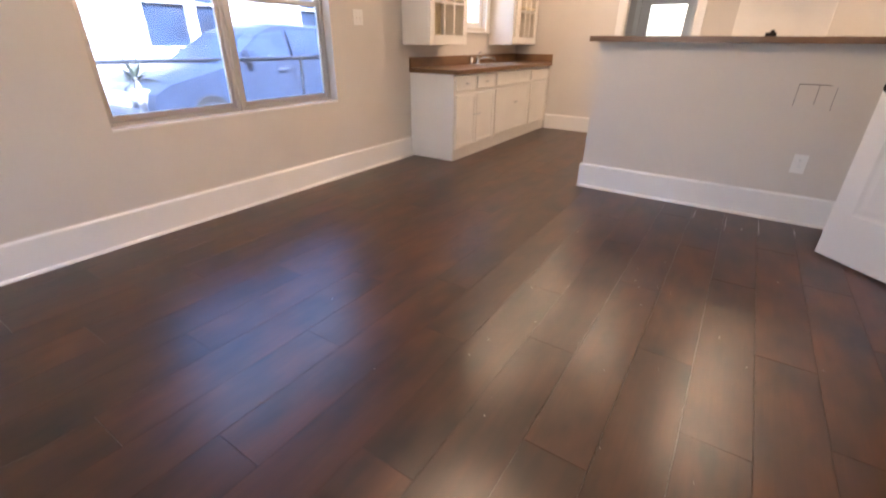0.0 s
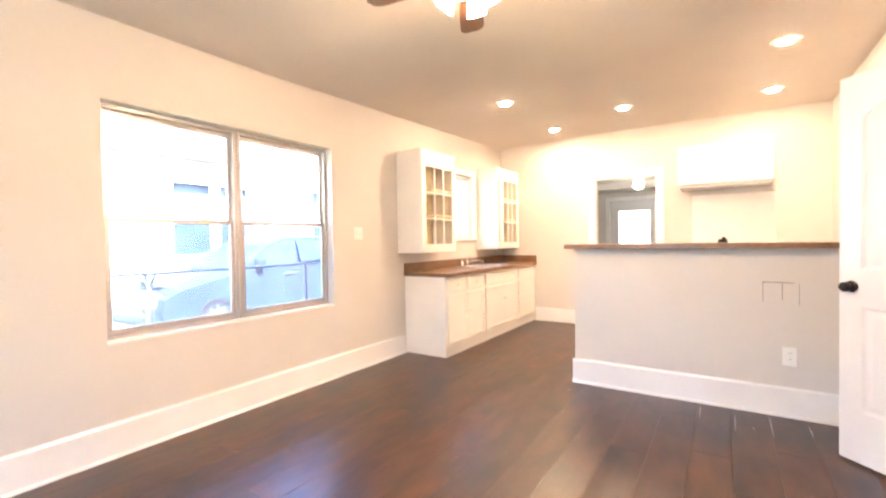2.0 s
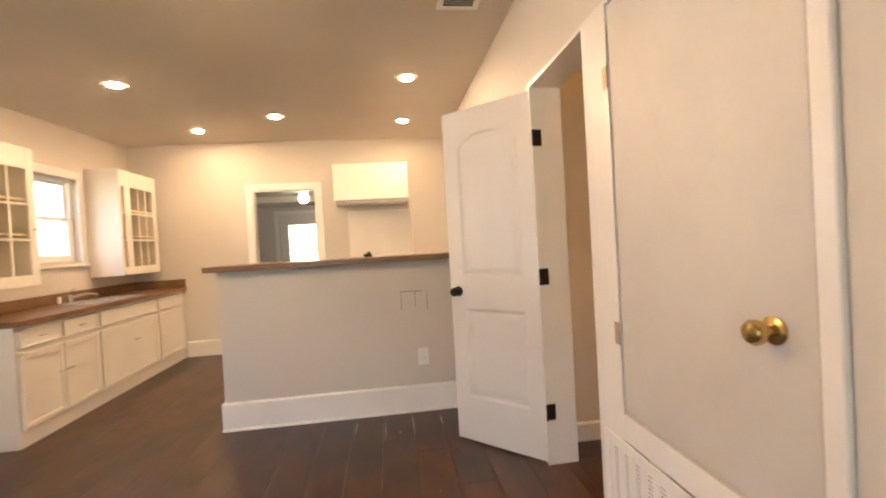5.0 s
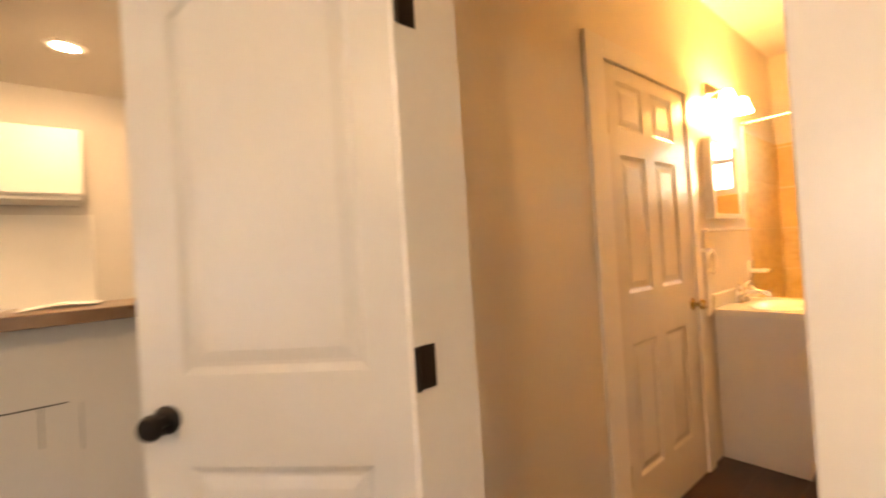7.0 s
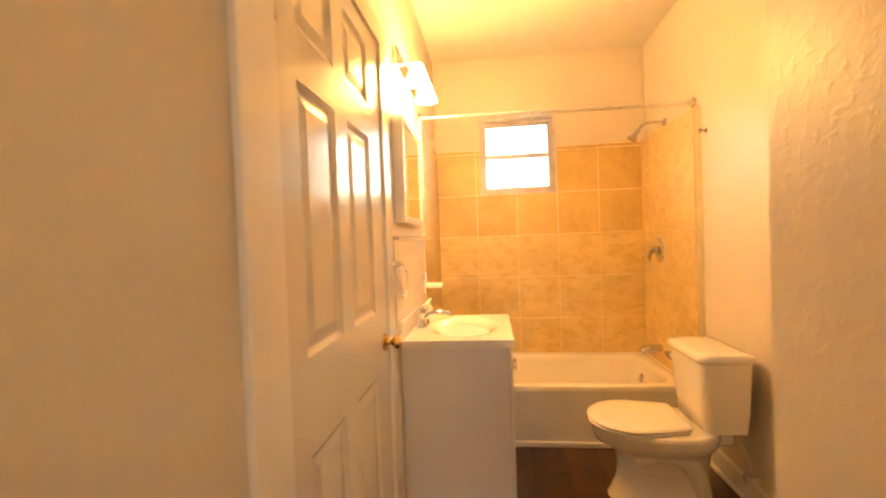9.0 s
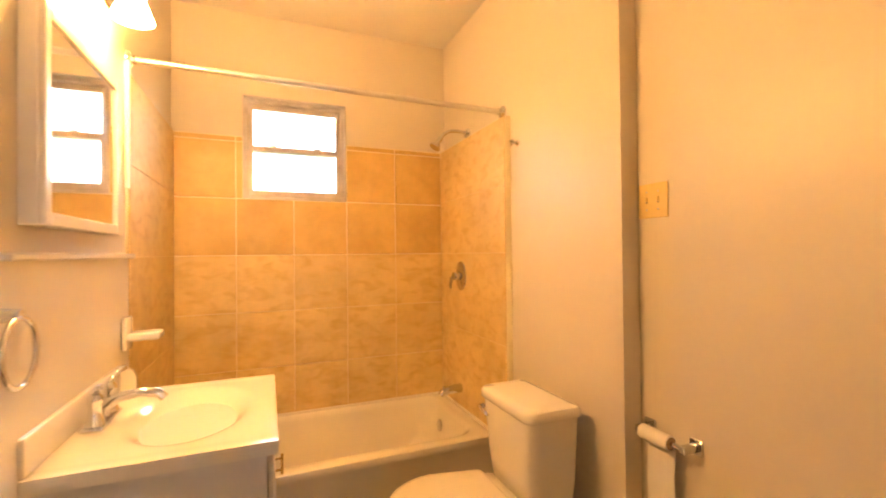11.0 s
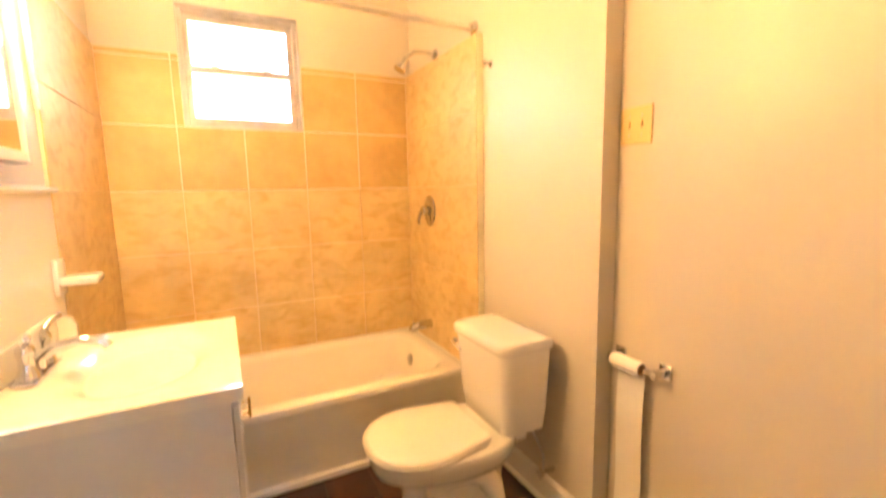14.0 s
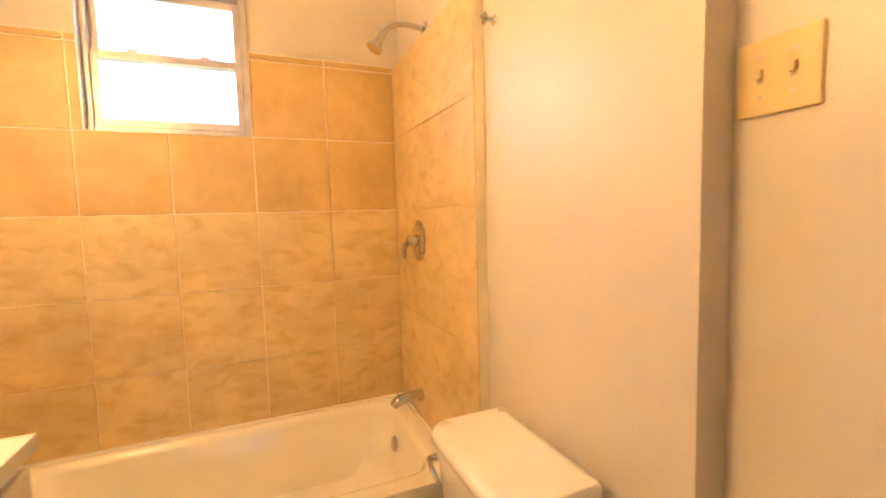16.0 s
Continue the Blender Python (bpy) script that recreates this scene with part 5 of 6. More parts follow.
def vanity():
    x0, x1, yf, yb = 3.20, 3.80, 2.295, 2.765
    o = thing("vanity_cabinet", (3.5, 2.53, 0), "white bathroom vanity cabinet with toe kick", "vanity")
    side = [(yb, 0.003), (yf + 0.075, 0.003), (yf + 0.075, 0.10), (yf, 0.10), (yf, 0.826), (yb, 0.826)]
    part("side_panel", prism(bmesh.new(), side, "x", x0, x0 + 0.016), M_VAN, o)
    part("side_panel", prism(bmesh.new(), side, "x", x1 - 0.016, x1), M_VAN, o)
    part("carcass", boxes(((x0 + 0.016, yf + 0.002, 0.10), (x1 - 0.016, yb, 0.825)), ((x0 + 0.016, yf + 0.078, 0.003), (x1 - 0.016, yf + 0.094, 0.10))), M_VAN, o)
    for a, b, h in ((x0 + 0.012, 3.499, 3.46), (3.503, x1 - 0.012, 3.765)):
        d = part("door", boxes(((a, yf - 0.018, 0.115), (b, yf - 0.001, 0.80)), bevel=0.003), M_VAN, o)
        part("door_panel", boxes(((a + 0.05, yf - 0.021, 0.17), (b - 0.05, yf - 0.0175, 0.745)), bevel=0.002), M_VAN, d)
        if h < 3.5:
            bm = rod(bmesh.new(), (h, yf - 0.018, 0.655), (h, yf - 0.042, 0.655), 0.0035, seg=8)
            rod(bm, (h, yf - 0.018, 0.69), (h, yf - 0.042, 0.69), 0.0035, seg=8)
            rod(bm, (h, yf - 0.042, 0.642), (h, yf - 0.042, 0.703), 0.0042, seg=8)
            part("handle", bm, M_BRASS, d, "small brass pull", 50)
    return o


vanity()


def vanity_top():
    """Moulded top: one surface with a sunk oval bowl, a rim and a backsplash."""
    x0, x1, y0, y1, z = 3.175, 3.805, 2.268, 2.768, 0.86
    o = thing("washbasin", (3.49, 2.52, 0.827), "cream cultured marble vanity top with moulded basin", "washbasin")
    bm = bmesh.new()
    nx, ny = 36, 30
    cx, cy, rx, ry = 3.49, 2.50, 0.25, 0.175

    def height(x, y):
        e = math.sqrt(((x - cx) / rx) ** 2 + ((y - cy) / ry) ** 2)
        dip = 0.0 if e > 1 else -0.125 * (0.5 + 0.5 * math.cos(math.pi * e ** 1.2))
        edge = min(x - x0, x1 - x, y - y0)
        return z + dip + (0.004 * max(0, 1 - abs(edge - 0.012) / 0.012) if edge < 0.024 else 0)

    grid = [[bm.verts.new((x0 + (x1 - x0) * i / nx, y0 + (y1 - y0) * j / ny, height(x0 + (x1 - x0) * i / nx, y0 + (y1 - y0) * j / ny))) for j in range(ny + 1)] for i in range(nx + 1)]
    for i in range(nx):
        for j in range(ny):
            bm.faces.new((grid[i][j], grid[i + 1][j], grid[i + 1][j + 1], grid[i][j + 1]))
    rim = [grid[i][0] for i in range(nx + 1)] + [grid[nx][j] for j in range(1, ny + 1)] + [grid[i][ny] for i in range(nx - 1, -1, -1)] + [grid[0][j] for j in range(ny - 1, 0, -1)]
    lower = [bm.verts.new((v.co.x, v.co.y, 0.827)) for v in rim]
    for k in range(len(rim)):
        j = (k + 1) % len(rim)
        bm.faces.new((rim[k], rim[j], lower[j], lower[k]))
    part("top", bm, M_MARBLE, o, smooth=40)
    part("backsplash", boxes(((x0, 2.748, 0.862), (x1, 2.768, 0.945)), bevel=0.006, seg=3), M_MARBLE, o, smooth=50)
    part("side_splash", prism(bmesh.new(), [(2.747, 0.861), (2.702, 0.861), (2.702, 0.905), (2.712, 0.928), (2.73, 0.936), (2.747, 0.938)], "x", x1 - 0.02, x1 - 0.001), M_MARBLE, o)
    part("drain", lathe(bmesh.new(), [(0.0, 0.7375), (0.02, 0.7375), (0.024, 0.739), (0.024, 0.735), (0.0, 0.735)], Matrix.Translation((cx, cy, 0.0)), 18), M_CHROME, o)
    return o


vanity_top()

basin_tap = thing("basin_faucet", (3.49, 2.70, 0.862), "chrome two-handle basin faucet", "faucet")
part("base_plate", boxes(((3.405, 2.685, 0.8615), (3.575, 2.735, 0.874)), bevel=0.006, seg=2), M_CHROME, basin_tap, smooth=50)
for x in (3.435, 3.545):
    side = 1 if x > 3.5 else -1
    part("handle_column", lathe(bmesh.new(), [(0.0, 0.873), (0.024, 0.873), (0.021, 0.885), (0.016, 0.90), (0.0145, 0.925), (0.019, 0.934), (0.018, 0.946), (0.010, 0.956), (0.0, 0.958)], Matrix.Translation((x, 2.71, 0)), 18), M_CHROME, basin_tap, smooth=40)
    part("lever", tube(bmesh.new(), [(x, 2.71, 0.950), (x + side * 0.014, 2.703, 0.966), (x + side * 0.034, 2.694, 0.978), (x + side * 0.050, 2.688, 0.982), (x + side * 0.056, 2.686, 0.983)], [0.009, 0.008, 0.007, 0.010, 0.006], 10), M_CHROME, basin_tap, smooth=50)
part("spout", tube(bmesh.new(), [(3.49, 2.71, 0.872), (3.49, 2.705, 0.905), (3.49, 2.67, 0.925), (3.49, 2.62, 0.932), (3.49, 2.58, 0.925), (3.49, 2.565, 0.908)], [0.018, 0.017, 0.014, 0.013, 0.014, 0.012], 12), M_CHROME, basin_tap, smooth=50)

structure("wall_splash_panel", boxes(((3.11, 2.758, 0.83), (3.925, 2.7695, 1.305))), M_MARBLE, "glossy cream panel on the wall behind the vanity", "panel")
structure("trim_splash_ledge", boxes(((3.11, 2.735, 1.305), (3.925, 2.7695, 1.322)), bevel=0.004), M_TRIM, "narrow white ledge above the splash panel", "trim")
structure("trim_tile_edge", boxes(((3.918, 2.752, 1.56), (3.934, 2.7695, 2.03)), bevel=0.004), M_TRIM, "white bullnose strip beside the tub tiles", "trim")

dish = thing("soap_dish", (3.90, 2.757, 1.02), "cream ceramic soap dish on the splash panel", "soap dish")
part("back_plate", boxes(((3.835, 2.742, 0.985), (3.915, 2.7575, 1.10)), bevel=0.006, seg=2), M_PORC, dish, smooth=50)
part("tray", boxes(((3.83, 2.645, 1.018), (3.92, 2.742, 1.045)), bevel=0.010, seg=3), M_PORC, dish, smooth=50)

ring = thing("towel_ring", (3.09, 2.755, 1.2), "chrome towel ring on the wall beside the vanity", "towel ring")
part("post", rod(bmesh.new(), (3.085, 2.769, 1.205), (3.085, 2.715, 1.205), 0.016, 0.011), M_CHROME, ring, smooth=40)
part("ring", tube(bmesh.new(), [(3.085 + 0.062 * math.sin(2 * math.pi * k / 28), 2.718, 1.135 + 0.065 * math.cos(2 * math.pi * k / 28)) for k in range(29)], 0.005, 8, ends=False), M_CHROME, ring, smooth=60)

mirror = thing("medicine_cabinet", (3.43, 2.75, 1.38), "white framed mirror medicine cabinet above the vanity", "mirror")
mx0, mx1, mz0, mz1 = 3.20, 3.70, 1.38, 1.86
part("box", boxes(((mx0, 2.735, mz0), (mx1, 2.7695, mz1)), bevel=0.002), M_TRIM, mirror)
part("frame", boxes(((mx0, 2.722, mz0), (mx0 + 0.03, 2.735, mz1)), ((mx1 - 0.03, 2.722, mz0), (mx1, 2.735, mz1)), ((mx0 + 0.03, 2.722, mz0), (mx1 - 0.03, 2.735, mz0 + 0.03)), ((mx0 + 0.03, 2.722, mz1 - 0.03), (mx1 - 0.03, 2.735, mz1)), bevel=0.003), M_TRIM, mirror)
part("mirror_glass", boxes(((mx0 + 0.03, 2.729, mz0 + 0.03), (mx1 - 0.03, 2.7345, mz1 - 0.03))), M_MIRROR, mirror)


def vanity_light():
    o = thing("vanity_light", (3.50, 2.765, 2.10), "bright chrome vanity light bar with lit glass shades", "wall lamp")
    part("back_plate", boxes(((3.26, 2.745, 2.10), (3.74, 2.7695, 2.19)), bevel=0.006, seg=2), M_CHROME, o)
    for x in (3.37, 3.63):
        arm = part("arm", tube(bmesh.new(), [(x, 2.745, 2.145), (x, 2.70, 2.15), (x, 2.675, 2.135)], 0.009, 10), M_CHROME, o, smooth=50)
        part("shade", lathe(bmesh.new(), [(0.02, 0.0), (0.030, -0.012), (0.040, -0.05), (0.058, -0.095), (0.055, -0.095), (0.0, -0.08)], Matrix.Translation((x, 2.672, 2.14)), 20), M_VANGLOW, arm, "glowing glass shade", 40)


vanity_light()

# ---- outdoors ----
M_GROUND = mat("dry_lawn", (0.10, 0.12, 0.05), 0.9, var=0.25, vscale=1.2, grain=0.3, gscale=20, bump=0.5, bscale=30)
M_SIDING = mat("pale_siding_paint", (0.60, 0.61, 0.63), 0.6, var=0.04, rnd=0.02)
M_ROOF = mat("grey_shingle", (0.16, 0.15, 0.15), 0.85, var=0.2, vscale=4, grain=0.3, bump=0.4)
M_PANEGLASS = mat("dark_window_glass", (0.034, 0.055, 0.095), 0.5, var=0.2, spec=0.15)
M_CARPAINT = mat("dark_blue_car_paint", (0.035, 0.052, 0.09), 0.32, 0.0, var=0.05, coat=0.2, spec=0.3)
M_TYRE = mat("tyre_rubber", (0.02, 0.02, 0.02), 0.8, var=0.1)
M_ALLOY = mat("alloy_rim", (0.6, 0.6, 0.62), 0.3, 0.9)
M_LAMPGLASS = mat("headlamp_glass", (0.7, 0.72, 0.75), 0.08, 0.3)
M_IRON = mat("painted_iron", (0.22, 0.23, 0.25), 0.5, 0.1, var=0.08)
GZ = -0.25
structure("ground", boxes(((-900, -900, GZ - 0.3), (900, 900, GZ))), M_GROUND, "dry lawn around the house, reaching the horizon", "ground")
structure("wall_foundation", boxes(((XL - 0.15, YB - 0.11, GZ), (XL - 0.02, YF + 0.1, -0.121)), ((4.75, 0.97, GZ), (4.87, 2.89, -0.121)), ((XL - 0.02, YB - 0.11, GZ), (4.75, YB - 0.02, -0.121)), ((-3.6, ROOM2, GZ), (1.1, ROOM2 + 0.1, -0.101))), M_SIDING, "pale house foundation", "foundation")


def neighbour():
    hx, y0, y1, top = -11.0, -4.0, 13.0, 3.3
    o = thing("neighbour_house", (hx - 3, 4.5, GZ), "pale single-storey house with lap siding and dark windows", "house")
    wins = ((4.83, 5.76, 0.97, 2.72), (5.97, 6.76, 0.97, 2.72), (8.95, 10.2, 0.97, 2.82), (-1.2, 0.2, 1.0, 2.6))
    part("wall", wall_with("x", hx - 0.2, hx, y0, y1, GZ, top, wins), M_SIDING, o)
    part("side_wall", boxes(((hx - 7, y0 - 0.2, GZ), (hx, y0, top)), ((hx - 7, y1, GZ), (hx, y1 + 0.2, top)), ((hx - 7.2, y0, GZ), (hx - 7, y1, top))), M_SIDING, o)
    z = GZ + 0.02
    while z < top - 0.15:
        us = [y0, *sorted(v for w in wins if w[2] < z + 0.15 and w[3] > z for v in (w[0] - 0.09, w[1] + 0.09)), y1]
        for a, b in zip(us[::2], us[1::2]):
            part("siding_board", prism(bmesh.new(), [(hx + 0.002, z), (hx + 0.022, z), (hx + 0.006, z + 0.16), (hx + 0.002, z + 0.16)], "y", a, b), M_SIDING, o)
        z += 0.16
    for a, b, c, d in wins:
        w = part("window", boxes(((hx + 0.001, a - 0.09, c - 0.09), (hx + 0.035, a, d + 0.09)), ((hx + 0.001, b, c - 0.09), (hx + 0.035, b + 0.09, d + 0.09)), ((hx + 0.001, a, c - 0.09), (hx + 0.035, b, c)), ((hx + 0.001, a, d), (hx + 0.035, b, d + 0.09)), ((hx - 0.08, a, (c + d) / 2 - 0.025), (hx - 0.03, b, (c + d) / 2 + 0.025))), M_VINYL, o)
        part("pane", boxes(((hx - 0.12, a, c), (hx - 0.09, b, d))), M_PANEGLASS, w)
    part("roof", prism(bmesh.new(), [(hx + 0.5, top - 0.02), (hx + 0.5, top + 0.08), (hx - 3.6, top + 2.0), (hx - 7.7, top + 0.08), (hx - 7.7, top - 0.02)], "y", y0 - 0.5, y1 + 0.5), M_ROOF, o)


neighbour()


def car():
    """A parked saloon, its flank towards the window, nose to -y."""
    o = thing("car", (-7.6, 4.6, GZ), "parked dark blue car beyond the fence", "car")
    x0, x1, y0 = -8.4, -6.65, 2.62
    low = [(0.05, 0.32), (0.0, 0.5), (0.04, 0.72), (0.25, 0.84), (1.15, 1.04), (1.85, 1.50), (2.3, 1.62), (3.5, 1.60), (4.2, 1.18), (4.6, 1.08), (4.72, 0.7), (4.66, 0.34)]
    bm = bmesh.new()
    rings = []
    for f, inx in ((0.0, 0.06), (0.06, 0.0), (0.94, 0.0), (1.0, 0.06)):
        x = x0 + (x1 - x0) * f
        rings.append([(x + (0 if z < 1.0 else (0.16 if f < 0.5 else -0.16) * (z - 1.0) / 0.5), y0 + y + (inx if y < 2 else -inx), GZ + z - (inx * 0.6 if z > 0.6 else 0)) for y, z in low])
    part("body", loft(bm, rings), M_CARPAINT, o, smooth=35)
    for side, x in ((1, x1 - 0.055), (-1, x0 + 0.055)):
        bm = bmesh.new()
        for pts in (((1.40, 1.09), (1.93, 1.45), (2.38, 1.53), (2.38, 1.12)), ((2.46, 1.12), (2.46, 1.53), (3.38, 1.52), (3.85, 1.19))):
            loft(bm, [[(x + side * (d + 0.055 - 0.32 * (z - 1.0)), y0 + y, GZ + z) for y, z in pts] for d in (-0.02, 0.006)])
        part("side_window", bm, M_PANEGLASS, o)
    part("windscreen", loft(bmesh.new(), [[(x0 + 0.2, y0 + 1.17 + d, GZ + 1.06), (x1 - 0.2, y0 + 1.17 + d, GZ + 1.06), (x1 - 0.3, y0 + 1.8 + d, GZ + 1.475), (x0 + 0.3, y0 + 1.8 + d, GZ + 1.475)] for d in (0.03, -0.012)]), M_PANEGLASS, o)
    for y in (0.85, 3.75):
        for x, s in ((x1, 1), (x0, -1)):
            m = Matrix.Translation((x - s * 0.2, y0 + y, GZ + 0.325)) @ Matrix.Rotation(radians(90 * s), 4, "Y")
            w = part("wheel", lathe(bmesh.new(), [(0.0, 0.0), (0.3, 0.0), (0.325, 0.02), (0.325, 0.19), (0.30, 0.212), (0.225, 0.212), (0.22, 0.17), (0.0, 0.17)], m, 28), M_TYRE, o, smooth=40)
            bm = lathe(bmesh.new(), [(0.205, 0.19), (0.222, 0.213), (0.205, 0.213)], m, 28)
            for k in range(10):
                a = 2 * math.pi * k / 10
                d = Vector((math.cos(a), math.sin(a), 0))
                rod(bm, m @ (d * 0.03 + Vector((0, 0, 0.205))), m @ (d * 0.212 + Vector((0, 0, 0.203))), 0.022, 0.014, 6)
            rod(bm, m @ Vector((0, 0, 0.18)), m @ Vector((0, 0, 0.214)), 0.055, seg=12)
            part("rim", bm, M_ALLOY, w)
    for x in (x0 + 0.1, x1 - 0.46):
        part("headlight", boxes(((x, y0 - 0.012, GZ + 0.58), (x + 0.368, y0 + 0.34, GZ + 0.76)), bevel=0.03, seg=2), M_LAMPGLASS, o)
    for x, q in ((x0 - 0.13, x0 + 0.03), (x1 - 0.03, x1 + 0.13)):
        part("side_mirror", boxes(((x, y0 + 1.50, GZ + 1.10), (q, y0 + 1.62, GZ + 1.24)), bevel=0.025, seg=2), M_CARPAINT, o, smooth=50)
    for y in (1.32, 2.42, 3.42):
        part("door_seam", boxes(((x1 - 0.003, y0 + y, GZ + 0.40), (x1 + 0.002, y0 + y + 0.008, GZ + 1.0))), M_TYRE, o)
    for y in (2.10, 3.15):
        part("door_handle", boxes(((x1, y0 + y, GZ + 0.93), (x1 + 0.03, y0 + y + 0.18, GZ + 0.96)), bevel=0.008), M_ALLOY, o)
    part("grille", boxes(((x0 + 0.5, y0 - 0.01, GZ + 0.42), (x1 - 0.5, y0 + 0.05, GZ + 0.7)), bevel=0.02), M_ALLOY, o)
    part("bumper", boxes(((x0 + 0.05, y0 - 0.06, GZ + 0.28), (x1 - 0.05, y0 + 0.2, GZ + 0.5)), bevel=0.05, seg=2), M_CARPAINT, o)


car()

fence = thing("chain_link_fence", (-5.2, 4.0, GZ), "low grey chain-link fence on the lawn", "fence")
part("top_rail", rod(bmesh.new(), (-5.2, -1.0, 0.92), (-5.2, 9.0, 0.92), 0.018, seg=10), M_IRON, fence)
for y in (-0.9, 1.55, 4.0, 6.45, 8.9):
    part("post", rod(bmesh.new(), (-5.2, y, GZ), (-5.2, y, 0.95), 0.022, seg=10), M_IRON, fence)
bm = bmesh.new()
for k in range(-22, 200):
    y = -1.0 + k * 0.05
    for s in (-1, 1):
        a, b = (y, 0.10) if s > 0 else (y + 1.05, 0.10)
        rod(bm, (-5.2 + 0.002 * s, a, GZ + 0.02), (-5.2 + 0.002 * s, a + s * 1.05, 0.90), 0.0016, seg=3, cap=False)
tagged(part("chain_link", bm, M_IRON, fence), kind="stuff")

def yucca():
    """A clump of stiff sword leaves on a short stem."""
    M_LEAF = mat("dusty_green_leaf", (0.11, 0.14, 0.10), 0.7, var=0.2, rnd=0.1)
    o = thing("yucca_plant", (-5.6, 2.1, GZ), "small dusty green yucca plant behind the fence", "plant")
    part("stem", rod(bmesh.new(), (-5.6, 2.1, GZ), (-5.6, 2.1, 0.75), 0.05, 0.035, 10), M_SIDING, o, "pale fibrous stem")
    pick = random.Random(7)
    for k in range(34):
        turn, lift, size = pick.uniform(0, 6.28), radians(pick.uniform(-5, 78)), pick.uniform(0.26, 0.42)
        d = Vector((math.cos(turn) * math.cos(lift), math.sin(turn) * math.cos(lift), math.sin(lift)))
        side = d.cross(Vector((0, 0, 1))).normalized()
        up = side.cross(d)
        p = Vector((-5.6, 2.1, 0.72))
        rings = [[p + d * (size * f) - Vector((0, 0, 0.10 * f * f)) + q for q in (side * w, up * w * 0.35, -side * w, -up * w * 0.12)] for f, w in ((0.0, 0.012), (0.35, 0.021), (0.75, 0.014), (1.0, 0.002))]
        part("leaf", loft(bmesh.new(), rings), M_LEAF, o)


yucca()

# ---- wall tiles: one object a tile, a shared mesh for each size ----
TILE_MESH = {}


def tile(parent, axis, plane, out, u0, u1, z0, z1, material, g=0.0034, t=0.0045):
    """A tile with eased edges standing on a wall plane."""
    w, h = round(u1 - u0, 4), round(z1 - z0, 4)
    key = (axis, out, w, h, g, material.name)
    if key not in TILE_MESH:
        bm = bmesh.new()
        e = 0.0018

        def ring(i, d):
            pts = ((i, i), (w - i, i), (w - i, h - i), (i, h - i))
            return [(out * d, a, b) if axis == "x" else (a, out * d, b) for a, b in pts]

        loft(bm, [ring(g, 0.0), ring(g, t - e), ring(g + e, t)])
        TILE_MESH[key] = mesh_of("tile", bm, material)
    ob = new("tile", TILE_MESH[key])
    ob.location = (plane, u0, z0) if axis == "x" else (u0, plane, z0)
    ob.parent = parent
    return ob


ROWS = [0.385, 0.661, 0.986, 1.311, 1.636, 1.961, 1.99]
# bedding behind the tiles shows as grout
grout = structure("wall_tiles_east", wall_with("x", 4.7455, 4.7565, 1.1915, 2.7685, 0.38, 1.992, [(BWIN[0], BWIN[1], BWIN[2], 1.992)]), M_GROUT, "tan ceramic tiles with light grout above the tub")
COLS = [1.2, 1.521, 1.832, 2.143, 2.454, 2.759]
for i, (z0, z1) in enumerate(zip(ROWS, ROWS[1:])):
    for a, b in zip(COLS, COLS[1:]):
        spans = [(a, b, z0, z1)]
        w0, w1, s0 = BWIN[0], BWIN[1], BWIN[2]
        if z1 > s0 and b > w0 and a < w1:
            spans = []
            if a < w0 - 0.004:
                spans.append((a, w0, z0, z1))
            if b > w1 + 0.004:
                spans.append((w1, b, z0, z1))
            if z0 < s0:
                spans.append((max(a, w0), min(b, w1), z0, s0))
        for p, q, s, t in spans:
            if q - p > 0.012 and t - s > 0.008:
                tile(grout, "x", 4.7455, -1, p, q, s, t, M_TILE if z0 >= 1.3 else M_TILEBIG, g=0.003 if z0 >= 1.3 else 0.0015)
for name, plane, out, a, b in (("wall_tiles_south", 1.1995, 1, 3.895, 4.738), ("wall_tiles_north", 2.7605, -1, 3.935, 4.738)):
    g = structure(name, boxes(((a, min(plane, plane - out * 0.033 if out > 0 else plane + 0.009), 0.38), (b, max(plane, plane - out * 0.033 if out > 0 else plane + 0.009), 1.992))), M_GROUT, "tan ceramic tiles on the tub's end wall")
    for z0, z1 in ((0.385, 0.848), (0.848, 1.311), (1.311, 1.651), (1.651, 1.99)):
        tile(g, "y", plane, out, a, b, z0, z1, M_TILEBIG, g=0.0008)

# ---- floor planks: one object a plank ----
PLANK_MESH = {}


def plank(parent, x0, x1, y0, y1):
    w, h = round(x1 - x0, 3), round(y1 - y0, 3)
    if (w, h) not in PLANK_MESH:
        g, e = 0.0003, 0.0005
        bm = loft(bmesh.new(), [[(i, i, z), (w - i, i, z), (w - i, h - i, z), (i, h - i, z)] for i, z in ((g, 0.0), (g, 0.0075), (g + e, 0.009))])
        PLANK_MESH[(w, h)] = mesh_of("plank", bm, M_FLOOR if h >= w else M_FLOOR_ACROSS)
    ob = new("plank", PLANK_MESH[(w, h)])
    ob.location = (x0, y0, -0.009)
    ob.parent = parent
    return ob


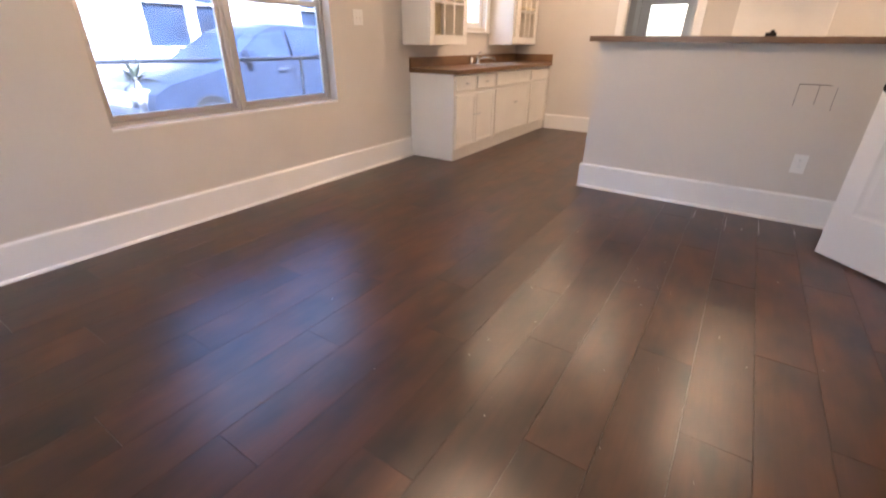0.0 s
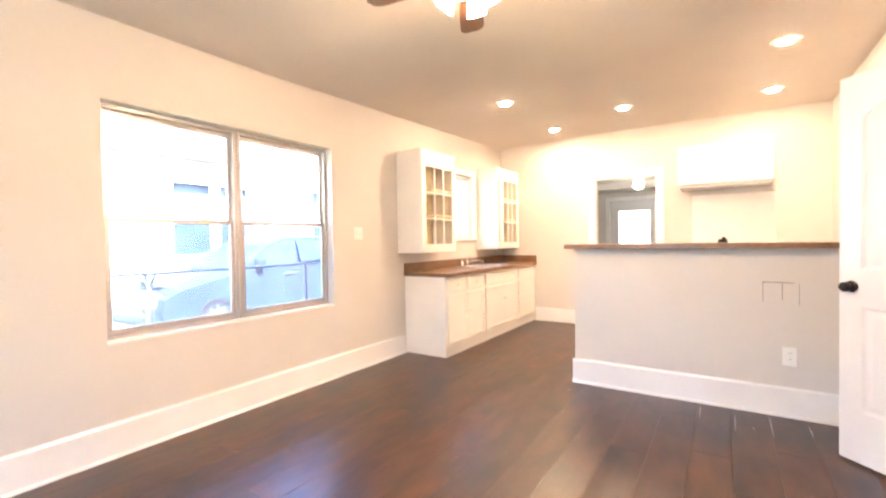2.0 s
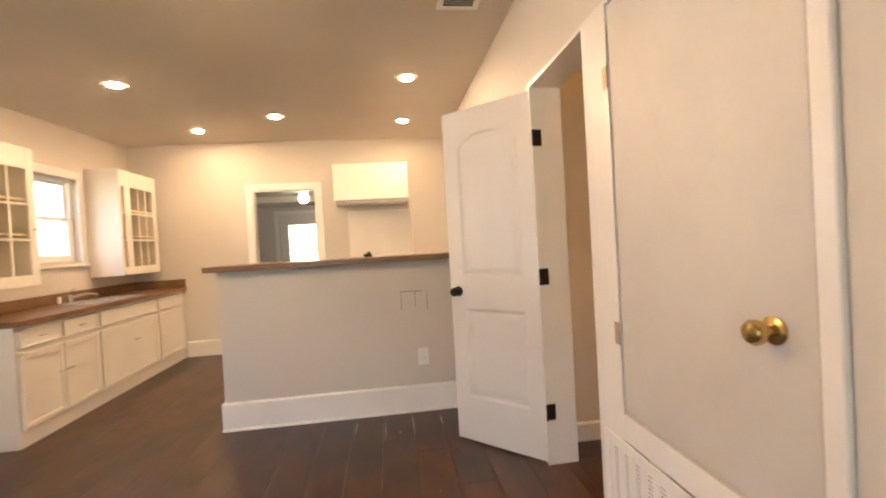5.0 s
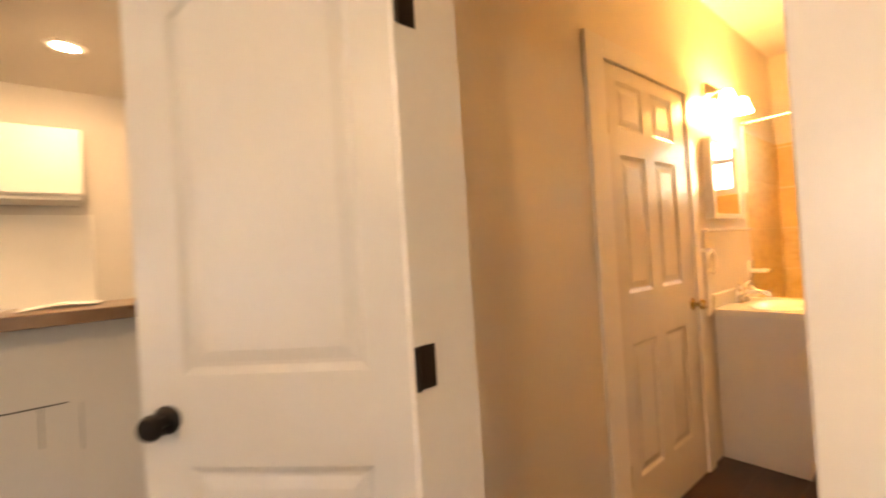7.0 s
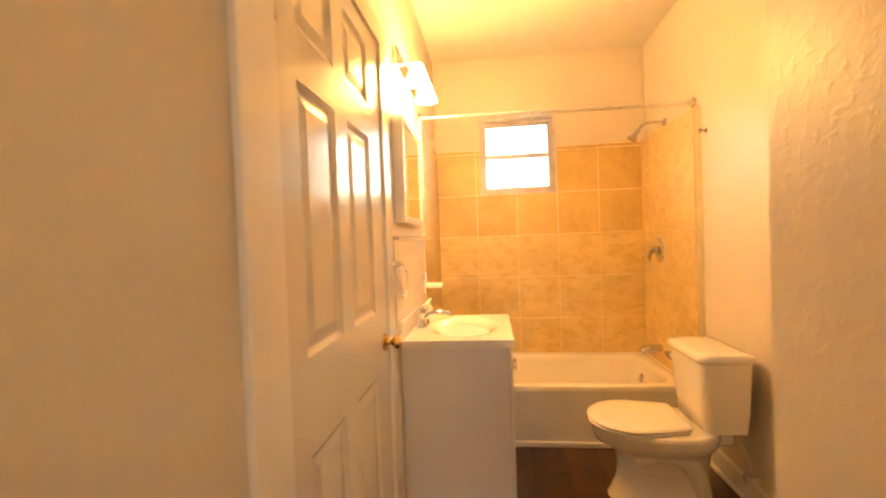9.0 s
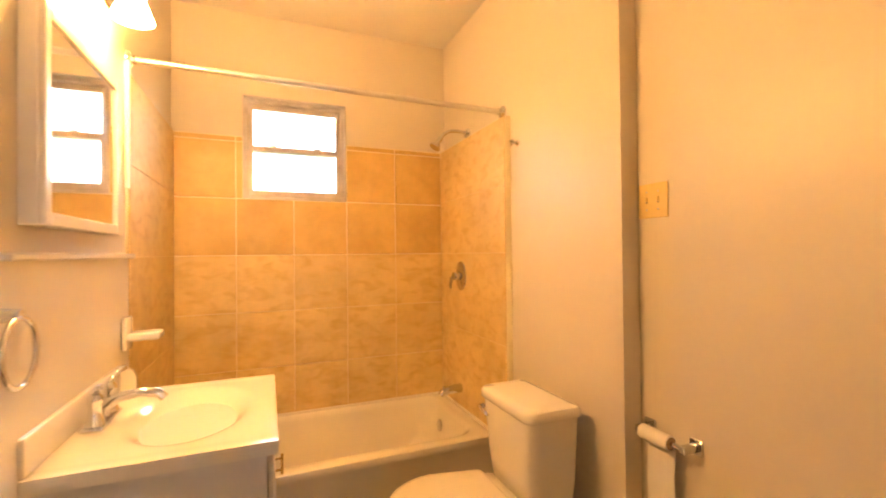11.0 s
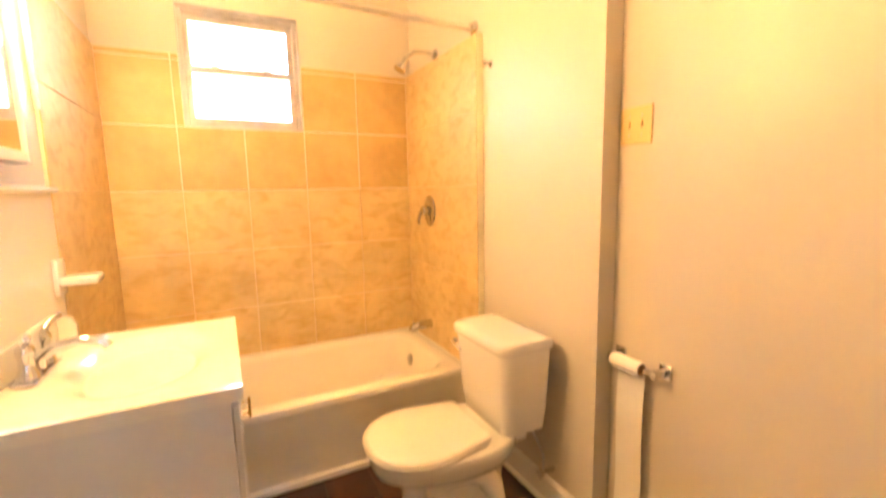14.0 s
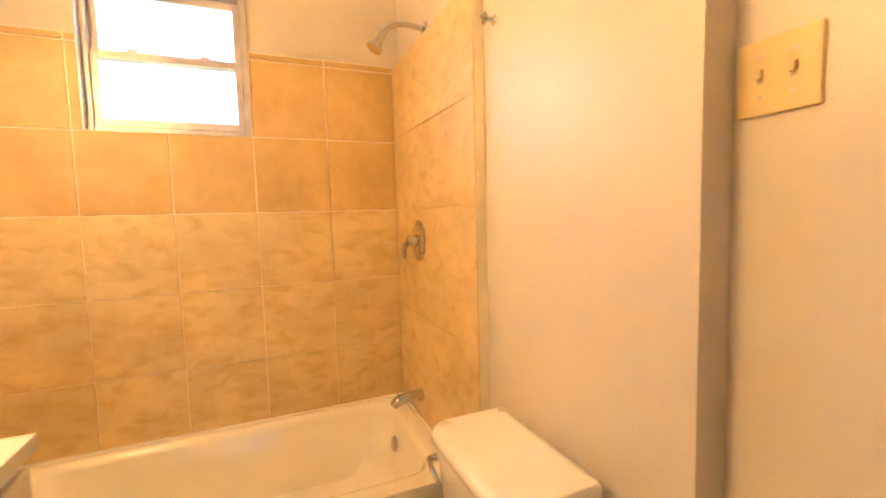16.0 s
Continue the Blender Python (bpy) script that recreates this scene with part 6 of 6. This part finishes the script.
M_FLOOR_ACROSS = planks("dark_scraped_plank_across", True)
rng = random.Random(4)
ground_floor = bpy.data.objects["floor"]
starts = [0.0, 0.62, 1.03, 0.31, 0.84]
x, n = XL, 0
while x < XR + 0.14:
    nx = min(round((math.floor(x / 0.203 + 1e-6) + 1) * 0.203, 4), XR + 0.15)
    if nx - x > 0.01:
        y = YB - starts[n % 5]
        while y < YF + 0.1:
            a, b = max(y, YB), min(y + 1.22, YF + 0.12)
            if b - a > 0.03:
                plank(ground_floor, x, nx, a, b)
            y += 1.22
    x, n = nx, n + 1
y, n = 0.95, 0
while y < 2.89:
    ny = min(round((math.floor((y - 0.955) / 0.203 + 1e-6) + 1) * 0.203 + 0.955, 4), 2.9)
    x = XR + 0.15 - starts[(n * 2) % 5]
    while x < 4.0:
        a, b = max(x, XR + 0.15), min(x + 1.22, 4.02)
        if b - a > 0.03 and ny - y > 0.01:
            plank(ground_floor, a, b, y, ny)
        x += 1.22
    y, n = ny, n + 1

# ---- dried paint flecks on the boards ----
rng = random.Random(11)
bm = bmesh.new()
SEAM_DRIPS = ((-0.186, 3.31, 0.12), (0.017, 3.25, 0.18), (0.211, 3.26, 0.17), (0.412, 3.31, 0.11), (0.115, 3.18, 0.03))
for k in range(50):
    p = Vector((rng.uniform(-1.6, 0.7), rng.uniform(0.7, 3.3), 0.0))
    rx = ry = rng.uniform(0.001, 0.0026)
    if k < 5:
        p, rx, ry = Vector((SEAM_DRIPS[k][0], SEAM_DRIPS[k][1], 0.0)), 0.0022, SEAM_DRIPS[k][2]
    turn = rng.uniform(-0.3, 0.3) if k > 3 else 0.0
    rim = []
    for j in range(6):
        a = math.pi * j / 3
        u, v = rx * math.cos(a) * rng.uniform(0.7, 1.2), ry * math.sin(a) * rng.uniform(0.7, 1.2)
        rim.append((p.x + u * math.cos(turn) - v * math.sin(turn), p.y + u * math.sin(turn) + v * math.cos(turn)))
    loft(bm, [[(x, y, 0.0002) for x, y in rim], [(p.x + (x - p.x) * 0.8, p.y + (y - p.y) * 0.8, 0.0009) for x, y in rim]])
flecks = new("paint_flecks", mesh_of("paint_flecks", bm, M_TRIM))
tagged(flecks, "white dried paint flecks and dust on the brown floor", "paint flecks", kind="stuff")
